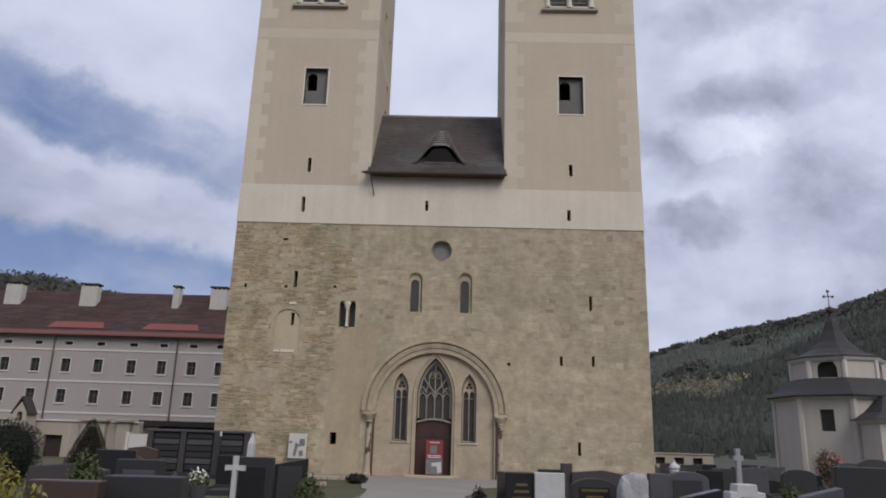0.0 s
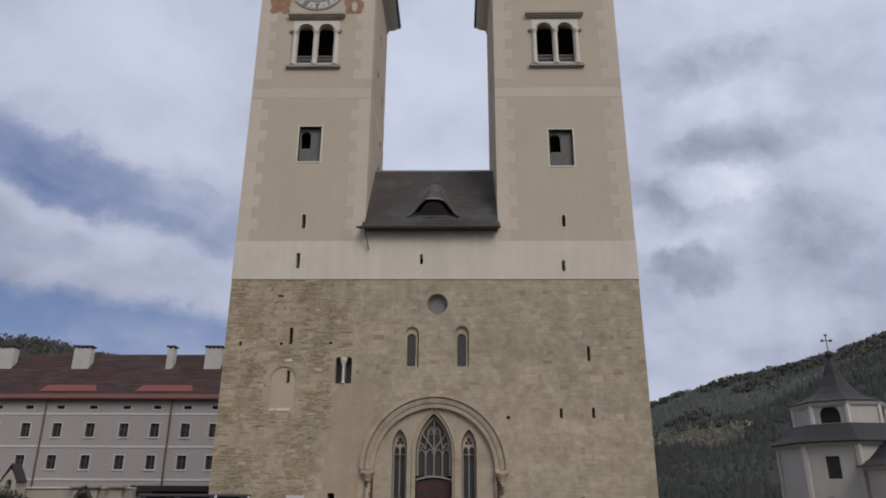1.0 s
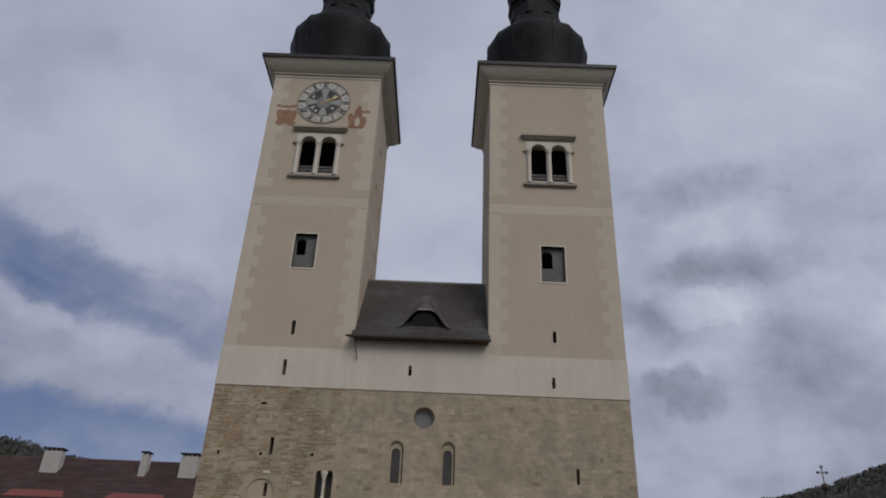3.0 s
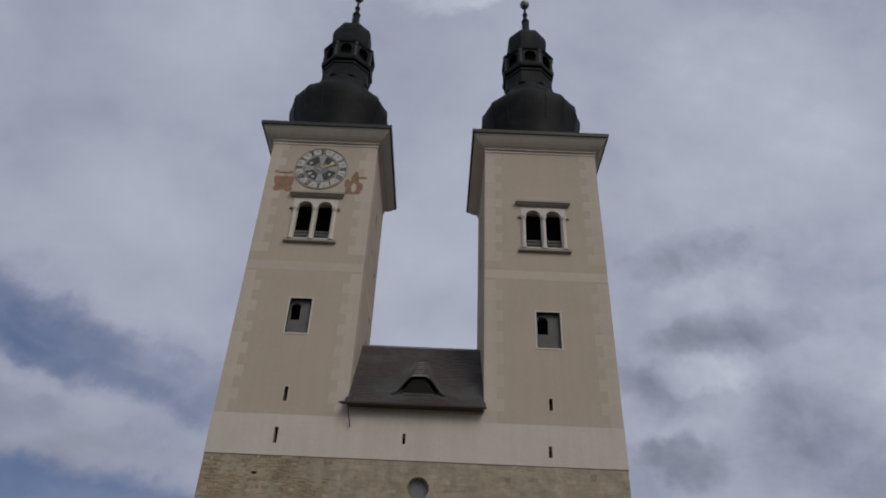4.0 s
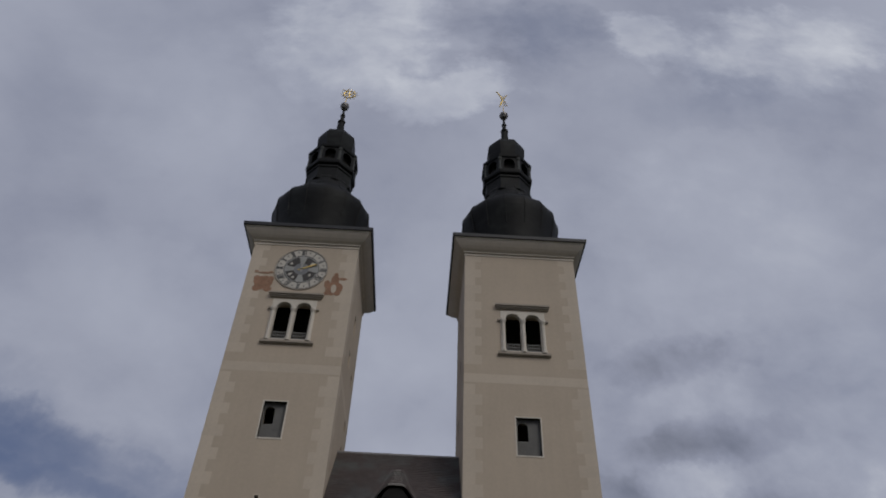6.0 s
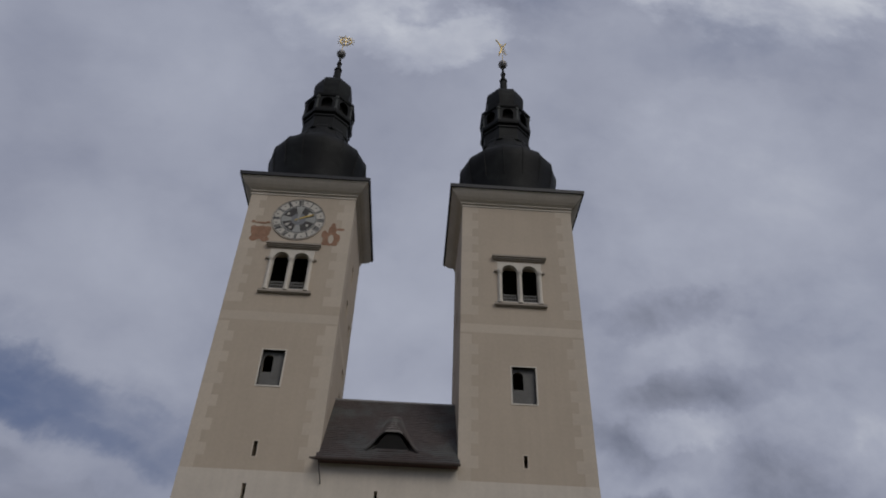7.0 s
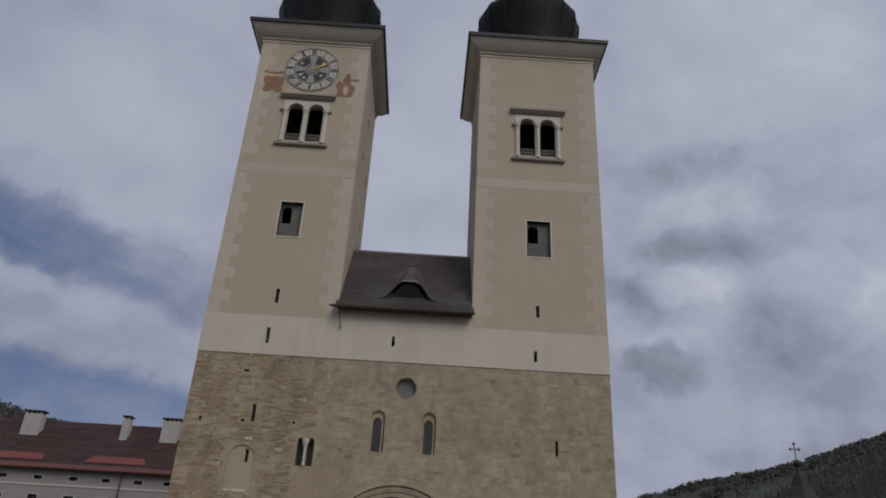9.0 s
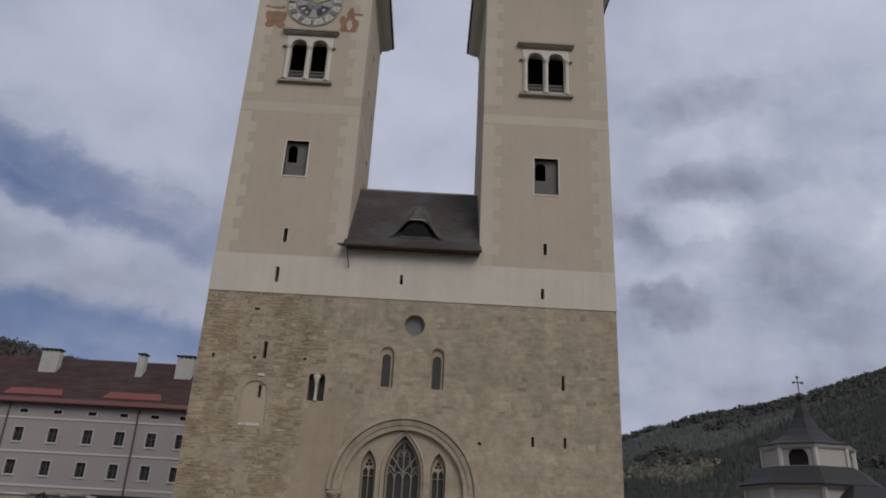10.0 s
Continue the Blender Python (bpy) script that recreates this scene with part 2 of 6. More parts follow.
M = {
    "stone": mat("facade stone", (0.412, 0.344, 0.25), 0.92, 0.4, 1.1, 3.2, 0.4, island=0.065, obrand=0.065, tint=(0.345, 0.298, 0.215), tint_at=(0.47, 0.68), tint_scale=0.3, bed=0.2),
    "rubble": mat("rubble stone", (0.345, 0.255, 0.16), 0.92, 0.45, 1.1, 4.0, 0.6, island=0.06, obrand=0.06, tint=(0.26, 0.224, 0.14), tint_at=(0.47, 0.62), tint_scale=0.3, bed=0.45),
    "stone_dark": mat("dark weathered stone", (0.315, 0.255, 0.178), 0.93, 0.35, 1.5, 5.0, 0.4, island=0.1, obrand=0.1, bed=0.5),
    "stone_pale": mat("pale lime stone", (0.44, 0.365, 0.265), 0.9, 0.3, 1.5, 5.0, 0.3, island=0.06, obrand=0.06, bed=0.4),
    "mortar": mat("facade mortar", (0.392, 0.325, 0.234), 0.95, 0.4, 1.1, 3.2, 0.4, tint=(0.325, 0.277, 0.197), tint_at=(0.47, 0.68), tint_scale=0.3, bed=0.28),
    "patch": mat("old smooth plaster", (0.375, 0.3, 0.21), 0.92, 0.2, 0.8, 4.0, 0.2, streak=0.2),
    "niche": mat("pale niche plaster", (0.45, 0.37, 0.265), 0.92, 0.12, 0.7, 5.0, 0.15, streak=0.2),
    "tan": mat("tan lime plaster", (0.5, 0.42, 0.328), 0.9, 0.1, 0.35, 5.0, 0.12, streak=0.14),
    "cream": mat("cream lime plaster", (0.625, 0.56, 0.475), 0.9, 0.1, 0.5, 6.0, 0.12, streak=0.2),
    "quoin": mat("pale quoin paint", (0.565, 0.487, 0.392), 0.9, 0.09, 1.0, 8.0, 0.1, obrand=0.03),
    "white": mat("white limewash", (0.64, 0.59, 0.51), 0.85, 0.12, 1.0, 8.0, 0.1),
    "mould": mat("grey stone moulding", (0.35, 0.305, 0.255), 0.88, 0.14, 1.5, 9.0, 0.15),
    "portal": mat("portal dressed stone", (0.41, 0.338, 0.25), 0.88, 0.2, 1.2, 9.0, 0.25, obrand=0.07, tint=(0.32, 0.262, 0.19), tint_at=(0.5, 0.7), tint_scale=0.8, bed=0.25),
    # near-black tint holds both the crust and the recess shadow of the columns
    "jamb": mat("crusted and shadow-tinted jamb stone", (0.40, 0.335, 0.25), 0.9, 0.2, 1.5, 9.0, 0.3, tint=(0.07, 0.052, 0.04), tint_at=(0.53, 0.58), tint_scale=1.6),
    "copper": mat("dark patinated copper", (0.008, 0.0085, 0.0085), 0.6, 0.35, 1.2, 5.0, 0.25, 0.0, island=0.10, tint=(0.018, 0.021, 0.019), tint_at=(0.5, 0.75), tint_scale=0.6, streak=0.5),
    "copper_pale": mat("pale verdigris copper", (0.04, 0.044, 0.04), 0.7, 0.35, 1.2, 5.0, 0.2),
    "edge": mat("black sheet edge", (0.03, 0.03, 0.032), 0.5, 0.2, 2.0, 9.0, 0.05),
    "shingle": mat("weathered brown shingle", (0.058, 0.044, 0.04), 0.7, 0.35, 0.5, 8.0, 0.4, island=0.08, tint=(0.075, 0.076, 0.072), tint_at=(0.46, 0.6), streak=0.6),
    # pale copy of the shingle for the lit treads of the dormer crest
    "shingle_pale": mat("pale grey shingle, painted lit", (0.26, 0.245, 0.225), 0.75, 0.3, 1.5, 9.0, 0.4),
    "eave": mat("dark eave timber", (0.085, 0.045, 0.035), 0.7, 0.2, 2.0, 9.0, 0.15),
    # near-black colour carries the shade of interiors and openings
    "dark": mat("unlit timber interior", (0.03, 0.027, 0.024), 0.9, 0.3, 1.5, 8.0, 0.1),
    "pit": mat("black loft shade", (0.008, 0.007, 0.006), 0.95, 0.3, 1.5, 8.0, 0.0),
    "lattice": mat("grey iron lattice", (0.24, 0.235, 0.22), 0.6, 0.15, 2.0, 9.0, 0.05),
    "slate": mat("grey louvre board", (0.14, 0.137, 0.128), 0.8, 0.25, 1.2, 9.0, 0.2),
    "gold": mat("gilded metal", (0.62, 0.46, 0.16), 0.5, 0.15, 3.0, 12.0, 0.05, 0.9),
    "clockpaint": mat("pale painted dial", (0.55, 0.52, 0.46), 0.85, 0.14, 3.0, 12.0, 0.05),
    "black": mat("black numeral paint", (0.11, 0.11, 0.11), 0.8, 0.3, 3.0, 12.0, 0.05),
    "dialgreen": mat("dark grey dial fresco", (0.075, 0.07, 0.067), 0.85, 0.6, 3.5, 12.0, 0.05),
    "dialblue": mat("pale blue dial fresco", (0.36, 0.36, 0.34), 0.85, 0.2, 3.0, 12.0, 0.05),
    "dialhub": mat("blue grey dial centre", (0.22, 0.225, 0.235), 0.85, 0.2, 3.0, 12.0, 0.05),
    "ochre": mat("faded red ochre fresco", (0.315, 0.18, 0.115), 0.9, 0.35, 2.2, 7.0, 0.05, tint=(0.42, 0.31, 0.22), tint_at=(0.58, 0.72), tint_scale=2.6),
    "door": mat("dark red stained oak", (0.055, 0.021, 0.018), 0.55, 0.3, 1.2, 14.0, 0.2, obrand=0.15, streak=0.4),
    # pale base colour stands in for the sky reflected in the oculus
    "oculus": glass_mat("leaded oculus glass in sky-reflection grey", (0.17, 0.165, 0.16), 0.4),
    "pane": glass_mat("leaded church glass", (0.050, 0.045, 0.040), 0.34),
    "tracery": mat("grey tracery stone", (0.26, 0.235, 0.195), 0.85, 0.15, 2.0, 12.0, 0.15),
    "red": mat("red poster print", (0.22, 0.03, 0.04), 0.5, 0.08, 2.0, 20.0, 0.0),
    "paper": mat("white paper print", (0.52, 0.50, 0.48), 0.6, 0.06, 2.0, 20.0, 0.0),
    "grey": mat("grey photo print", (0.16, 0.16, 0.165), 0.6, 0.5, 6.0, 20.0, 0.0),
    "grass": mat("short cemetery grass", (0.058, 0.062, 0.028), 0.95, 0.35, 0.5, 9.0, 0.6, tint=(0.085, 0.072, 0.045), tint_at=(0.45, 0.65)),
    "gravel": mat("pale trodden gravel", (0.245, 0.228, 0.21), 0.95, 0.18, 0.5, 14.0, 0.4, tint=(0.22, 0.21, 0.20), tint_at=(0.5, 0.7)),
    "land": mat("meadow and forest floor", (0.042, 0.047, 0.03), 0.95, 0.35, 0.02, 0.4, 0.3, tint=(0.06, 0.052, 0.036), tint_at=(0.5, 0.65), tint_scale=0.015),
    # distance haze is put into the spruce colour: paler above, darker below
    "conifer_hazy": mat("spruce foliage with painted haze", (0.054, 0.061, 0.052), 0.9, 0.35, 0.012, 0.3, 0.0, island=0.12),
    "conifer_unhazed": mat("dark spruce foliage without haze", (0.024, 0.027, 0.021), 0.9, 0.35, 0.012, 0.3, 0.0, island=0.12),
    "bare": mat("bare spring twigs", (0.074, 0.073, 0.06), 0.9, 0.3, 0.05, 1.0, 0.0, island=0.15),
    "pale": mat("pale dry brush", (0.20, 0.18, 0.125), 0.9, 0.3, 0.05, 1.0, 0.0, island=0.4),
    "abbey": mat("grey beige abbey render", (0.365, 0.325, 0.31), 0.9, 0.09, 0.2, 4.0, 0.1, streak=0.12),
    "trimw": mat("white render trim", (0.56, 0.53, 0.50), 0.9, 0.08, 1.0, 6.0, 0.1),
    "tile": mat("dark red roof tile", (0.056, 0.026, 0.023), 0.85, 0.25, 0.25, 5.0, 0.3, island=0.25, obrand=0.2, tint=(0.065, 0.04, 0.036), tint_at=(0.45, 0.65)),
    "redtile": mat("new red sheet roofing", (0.19, 0.047, 0.036), 0.6, 0.15, 0.8, 6.0, 0.1),
    "redgutter": mat("dull red painted gutter", (0.13, 0.042, 0.034), 0.6, 0.15, 0.8, 6.0, 0.1),
    "chimney": mat("off-white chimney plaster", (0.46, 0.44, 0.41), 0.9, 0.14, 1.0, 6.0, 0.15, streak=0.3),
    "winglass": glass_mat("dark window glass", (0.035, 0.035, 0.04), 0.1),
    "drain": mat("grey brown drainpipe", (0.10, 0.085, 0.075), 0.5, 0.15, 1.0, 6.0, 0.05),
    "chapel": mat("pale chapel render", (0.46, 0.425, 0.385), 0.9, 0.09, 0.5, 6.0, 0.12, streak=0.2),
    "chroof": mat("grey slate shingle", (0.028, 0.026, 0.027), 0.75, 0.22, 0.8, 8.0, 0.3, island=0.2, streak=0.3),
    "granite_b": mat("polished black granite", (0.018, 0.018, 0.02), 0.22, 0.25, 3.0, 40.0, 0.0),
    "granite_d": mat("dark grey granite", (0.022, 0.021, 0.023), 0.5, 0.2, 2.0, 35.0, 0.05),
    "granite_g": mat("blue grey granite", (0.06, 0.059, 0.067), 0.55, 0.15, 2.0, 35.0, 0.1),
    "granite_r": mat("red brown granite", (0.055, 0.034, 0.03), 0.45, 0.2, 2.0, 35.0, 0.05),
    "granite_p": mat("purple grey porphyry", (0.046, 0.039, 0.042), 0.6, 0.18, 2.0, 30.0, 0.1),
    "marble": mat("white marble", (0.46, 0.455, 0.455), 0.5, 0.2, 1.5, 9.0, 0.1, tint=(0.40, 0.40, 0.41), tint_at=(0.5, 0.7), tint_scale=1.5),
    "rough": mat("rough pale boulder", (0.29, 0.29, 0.305), 0.85, 0.2, 1.5, 9.0, 0.5),
    "bronze": mat("bronze lettering", (0.16, 0.11, 0.05), 0.5, 0.15, 3.0, 20.0, 0.0, 0.6),
    "soil": mat("dark grave soil", (0.045, 0.036, 0.028), 0.95, 0.3, 2.0, 20.0, 0.5),
    "hedge": mat("clipped dark yew", (0.010, 0.014, 0.008), 0.85, 0.3, 2.0, 9.0, 0.0, island=0.5),
    "thuja": mat("brown green thuja", (0.02, 0.017, 0.009), 0.85, 0.3, 2.0, 9.0, 0.0, island=0.5),
    "box": mat("green box leaves", (0.06, 0.075, 0.025), 0.8, 0.3, 2.0, 9.0, 0.0, island=0.5),
    "yellow": mat("yellow green shrub leaves", (0.17, 0.15, 0.03), 0.8, 0.25, 2.0, 9.0, 0.0, island=0.45),
    "petal": mat("white petals", (0.65, 0.64, 0.6), 0.7, 0.1, 2.0, 9.0, 0.0, island=0.15),
    "pink": mat("pink blossom", (0.48, 0.16, 0.19), 0.7, 0.2, 2.0, 9.0, 0.0, island=0.4),
    "bark": mat("brown bark", (0.07, 0.055, 0.042), 0.9, 0.3, 3.0, 12.0, 0.4),
    "plasterwall": mat("cream cemetery wall plaster", (0.38, 0.335, 0.285), 0.92, 0.16, 0.5, 6.0, 0.2, streak=0.35),
    "brownroof": mat("dark brown shed roof", (0.035, 0.025, 0.021), 0.8, 0.25, 0.8, 8.0, 0.2),
    "metal": mat("dull zinc", (0.22, 0.21, 0.20), 0.45, 0.2, 2.0, 9.0, 0.1, 0.7),
    "rust": mat("rusty gutter iron", (0.05, 0.034, 0.027), 0.75, 0.3, 2.0, 9.0, 0.2),
}

def soften(name, share):
    """Needles and twigs scatter light: their shading leans towards the open sky."""
    nt = M[name].node_tree
    geo = nt.nodes.new("ShaderNodeNewGeometry").outputs["Normal"]
    n = nt.nodes.new("ShaderNodeMix")
    n.data_type = "VECTOR"
    n.inputs[0].default_value = share
    nt.links.new(geo, n.inputs[4])
    n.inputs[5].default_value = (0.0, -0.45, 0.89)
    nt.links.new(n.outputs[1], nt.nodes["Principled BSDF"].inputs["Normal"])


for k in ("conifer_hazy", "conifer_unhazed", "bare", "pale"):
    soften(k, 0.75)
M["copper"].node_tree.nodes["Principled BSDF"].inputs["Specular IOR Level"].default_value = 0.16


# ---- geometry helpers ----
def thing(name, loc, label, category, group="", kind=""):
    ob = new(name)
    ob.location = loc
    ob.empty_display_size = 0.3
    return tagged(ob, label, category, group, kind)


def finish(name, bm, material):
    me = bpy.data.meshes.new(name)
    bm.to_mesh(me)
    bm.free()
    me.materials.append(M[material])
    return new(name, me)


def part(name, bm, material, parent, label=""):
    ob = finish(name, bm, material)
    ob.parent = parent
    if parent.type == "EMPTY":
        ob.matrix_parent_inverse = Matrix.Translation(-Vector(parent.location))
    return tagged(ob, label)


def solid(name, bm, material, label, category, group="", kind=""):
    return tagged(finish(name, bm, material), label, category, group, kind)


def mesh_piece(name, me, parent, loc=(0, 0, 0)):
    ob = new(name, me)
    ob.location = loc
    ob.parent = parent
    if parent.type == "EMPTY":
        ob.matrix_parent_inverse = Matrix.Translation(-Vector(parent.location))
    return ob


def box(bm, x0, x1, y0, y1, z0, z1, bevel=0.0):
    vs = [bm.verts.new(p) for p in itertools.product((x0, x1), (y0, y1), (z0, z1))]
    fs = [bm.faces.new([vs[i] for i in f]) for f in ((0, 1, 3, 2), (4, 6, 7, 5), (0, 4, 5, 1), (2, 3, 7, 6), (0, 2, 6, 4), (1, 5, 7, 3))]
    if bevel:
        es = list({e for f in fs for e in f.edges})
        bmesh.ops.bevel(bm, geom=es, offset=bevel, segments=1, affect="EDGES")
    return bm


def one_box(*a, bevel=0.0):
    return box(bmesh.new(), *a, bevel=bevel)


def prism(bm, pts, y0, y1):
    """An outline in x, z between two depths."""
    a = [bm.verts.new((x, y0, z)) for x, z in pts]
    b = [bm.verts.new((x, y1, z)) for x, z in pts]
    n = len(pts)
    f = [bm.faces.new(a), bm.faces.new(b[::-1])]
    f += [bm.faces.new((a[i], b[i], b[(i + 1) % n], a[(i + 1) % n])) for i in range(n)]
    bmesh.ops.recalc_face_normals(bm, faces=f)
    return bm


def loft(bm, rings, cap=True):
    """Rings of equally many points, joined one to the next."""
    vs = [[bm.verts.new(p) for p in r] for r in rings]
    n = len(rings[0])
    f = []
    for a, b in zip(vs, vs[1:]):
        f += [bm.faces.new((a[i], a[(i + 1) % n], b[(i + 1) % n], b[i])) for i in range(n)]
    if cap:
        f += [bm.faces.new(vs[0][::-1]), bm.faces.new(vs[-1])]
    bmesh.ops.recalc_face_normals(bm, faces=f)
    return bm


def lathe(bm, profile, n, cx, cy, turn=0.0):
    return loft(bm, [[(cx + r * math.cos(turn + 2 * math.pi * i / n), cy + r * math.sin(turn + 2 * math.pi * i / n), z) for i in range(n)] for r, z in profile])


def square_loft(bm, x0, x1, y0, y1, profile):
    return loft(bm, [[(x0 - o, y0 - o, z), (x1 + o, y0 - o, z), (x1 + o, y1 + o, z), (x0 - o, y1 + o, z)] for o, z in profile])


def tube(bm, pts, r, n=6, squash=1.0):
    pts = [Vector(p) for p in pts]
    rings = []
    for i, p in enumerate(pts):
        d = (pts[min(i + 1, len(pts) - 1)] - pts[max(i - 1, 0)]).normalized()
        s = d.cross(Vector((0, 1, 0)))
        s = s.normalized() if s.length > 0.05 else Vector((1, 0, 0))
        u = s.cross(d).normalized()
        rings.append([p + r * (math.cos(2 * math.pi * k / n + 0.4) * s + squash * math.sin(2 * math.pi * k / n + 0.4) * u) for k in range(n)])
    return loft(bm, rings)


def arch(x0, x1, z0, zs, n=10, point=0.0):
    """An opening from z0 with its arch springing at zs: round, or pointed to the height given."""
    c, h = (x0 + x1) / 2, (x1 - x0) / 2
    pts = [(x0, z0), (x1, z0)]
    if not point:
        return pts + [(c + h * math.cos(math.pi * i / n), zs + h * math.sin(math.pi * i / n)) for i in range(n + 1)]
    rise = point - zs
    rad = (h * h + rise * rise) / (2 * h)
    top = math.asin(min(1, rise / rad)) if rise <= rad else math.pi / 2
    right = [(x1 - rad + rad * math.cos(top * i / n), zs + rad * math.sin(top * i / n)) for i in range(n + 1)]
    return pts + right + [(2 * c - x, z) for x, z in right[-2::-1]]


def smooth(a, b, x):
    k = min(1.0, max(0.0, (x - a) / (b - a)))
    return k * k * (3 - 2 * k)


def rect(x0, x1, z0, z1):
    return [(x0, z0), (x1, z0), (x1, z1), (x0, z1)]


def circle(cx, cz, r, n=20):
    return [(cx + r * math.cos(2 * math.pi * i / n), cz + r * math.sin(2 * math.pi * i / n)) for i in range(n)]


def inside(p, loop):
    x, z = p
    c = False
    for (xa, za), (xb, zb) in zip(loop, loop[1:] + loop[:1]):
        if (za > z) != (zb > z) and x < (xb - xa) * (z - za) / (zb - za) + xa:
            c = not c
    return c


def wall(outline, holes, y0, y1, place=None):
    """A wall with thickness and openings that go through it; a hole may narrow inwards by its factor."""
    place = place or (lambda u, d, z: (u, d, z))
    loops = [outline] + [h if isinstance(h, list) else h[0] for h in holes]
    splay = [1.0] + [1.0 if isinstance(h, list) else h[1] for h in holes]
    pts, edges, spans = [], [], []
    for lp in loops:
        s = len(pts)
        pts += [Vector(p) for p in lp]
        edges += [(s + i, s + (i + 1) % len(lp)) for i in range(len(lp))]
        spans.append((s, len(lp)))
    v2, _, tri, *_ = delaunay_2d_cdt(pts, edges, [], 0, 1e-5)
    bm = bmesh.new()
    fa = [bm.verts.new(place(p.x, y0, p.y)) for p in v2]
    back = [tuple(p) for p in v2]
    for (s, n), k in zip(spans, splay):
        if k != 1.0:
            cx, cz = sum(p.x for p in pts[s:s + n]) / n, sum(p.y for p in pts[s:s + n]) / n
            low = min(p.y for p in pts[s:s + n])
            cz = low if abs(pts[s].y - low) < 1e-6 else cz
            for i in range(s, s + n):
                back[i] = (cx + (pts[i].x - cx) * k, cz + (pts[i].y - cz) * k)
    fb = [bm.verts.new(place(x, y1, z)) for x, z in back]
    faces = []
    for t in tri:
        c = (sum(v2[i].x for i in t) / 3, sum(v2[i].y for i in t) / 3)
        if inside(c, loops[0]) and not any(inside(c, h) for h in loops[1:]):
            faces += [bm.faces.new([fa[i] for i in t]), bm.faces.new([fb[i] for i in reversed(t)])]
    for s, n in spans:
        faces += [bm.faces.new((fa[s + i], fa[s + (i + 1) % n], fb[s + (i + 1) % n], fb[s + i])) for i in range(n)]
    bmesh.ops.recalc_face_normals(bm, faces=faces)
    return bm


# ---- the cathedral ----
XL, XR, TL, TR = -10.0, 11.0, -3.2, 3.84        # outer edges and inner tower edges
BAND, DEEP = 12.4, 7.2
church = thing("cathedral", (0.5, 3.6, 0), "Romanesque twin-towered cathedral front of ochre stone and tan plaster", "church")
PC, PS, PR = 0.58, 3.02, 2.87                       # portal centre, springing and inner radius
portal_hole = arch(PC - PR, PC + PR, 0.0, PS, 28)
low_holes = [portal_hole,
             (arch(-0.95, -0.25, 7.88, 9.58), 0.62), (arch(1.56, 2.26, 7.9, 9.62), 0.62), (circle(0.66, 11.1, 0.54), 0.66),
             arch(-4.37, -4.03, 7.05, 8.2, 6), arch(-3.9, -3.55, 7.05, 8.2, 6),
             arch(-7.55, -6.28, 5.86, 7.25, 10), rect(-6.79, -6.6, 9.0, 9.85), rect(8.12, 8.27, 8.18, 8.9), rect(6.62, 6.76, 5.41, 5.88), rect(8.18, 8.32, 5.42, 5.92),
             rect(7.42, 7.57, 1.22, 1.82), rect(-4.42, -4.1, 1.4, 1.95),
             rect(-9.29, -9.15, 8.92, 9.14), rect(-7.24, -7.08, 8.95, 9.1), rect(-4.75, -4.6, 9.0, 9.14), rect(-7.52, -7.25, 11.45, 11.58), rect(4.05, 4.2, 5.35, 5.5)]
stone_wall = part("stone_wall", wall(rect(XL, XR, 0, BAND), low_holes, 0.0, 0.8), "mortar", church, "ochre rubble and ashlar masonry")
for x0, x1, y0, y1 in ((XL, XL + 0.8, 0.8, DEEP), (XR - 0.8, XR, 0.8, DEEP), (XL + 0.8, XR - 0.8, DEEP - 0.8, DEEP)):
    part("stone_wall", one_box(x0, x1, y0, y1, 0, BAND), "mortar", church)
part("vault", one_box(XL + 0.8, XR - 0.8, 0.8, DEEP - 0.8, 12.0, 12.38), "dark", church)
part("blind_niche", wall(rect(-7.7, -6.1, 5.7, 8.05), [rect(-6.78, -6.61, 7.08, 7.7)], 0.06, 0.5), "niche", church, "smooth plaster filling of a walled-up arch")

part("plaster_patch", wall([(-4.55, 0.06), (-2.98, 0.06), (-2.98, 2.5), (-2.95, 3.3), (-2.86, 4.0), (-2.46, 5.0), (-2.36, 6.2), (-2.3, 7.0), (-2.9, 7.15), (-3.4, 6.95), (-4.0, 7.0), (-4.4, 6.6), (-4.35, 5.6), (-4.55, 4.6), (-4.5, 3.7), (-4.8, 3.0), (-4.62, 1.9)],
                           [rect(-4.42, -4.1, 1.4, 1.95)], -0.008, 0.04), "patch", church, "smooth buff plaster repair")

# plaster storey under the towers
part("plaster_wall", wall(rect(XL - 0.02, XR + 0.02, BAND, 14.5), [rect(-6.73, -6.53, 13.0, 13.84), rect(-0.26, -0.1, 13.22, 13.76), rect(7.1, 7.28, 12.84, 13.42)], -0.04, 0.7), "cream", church, "pale cream lime plaster band")
part("plaster_wall", wall(rect(TL, TR, 14.5, 15.4), [], -0.04, 0.7), "cream", church)
for x0, x1, y0, y1 in ((XL - 0.02, XL + 0.7, 0.7, DEEP), (XR - 0.7, XR + 0.02, 0.7, DEEP), (XL + 0.7, XR - 0.7, DEEP - 0.7, DEEP)):
    part("plaster_wall", one_box(x0, x1, y0, y1, BAND, 14.5), "cream", church)
part("vault", one_box(XL + 0.7, XR - 0.7, 0.7, DEEP - 0.7, 14.1, 14.48), "dark", church)


def side_place(x, sign):
    return lambda u, d, z: (x + sign * d, u, z)


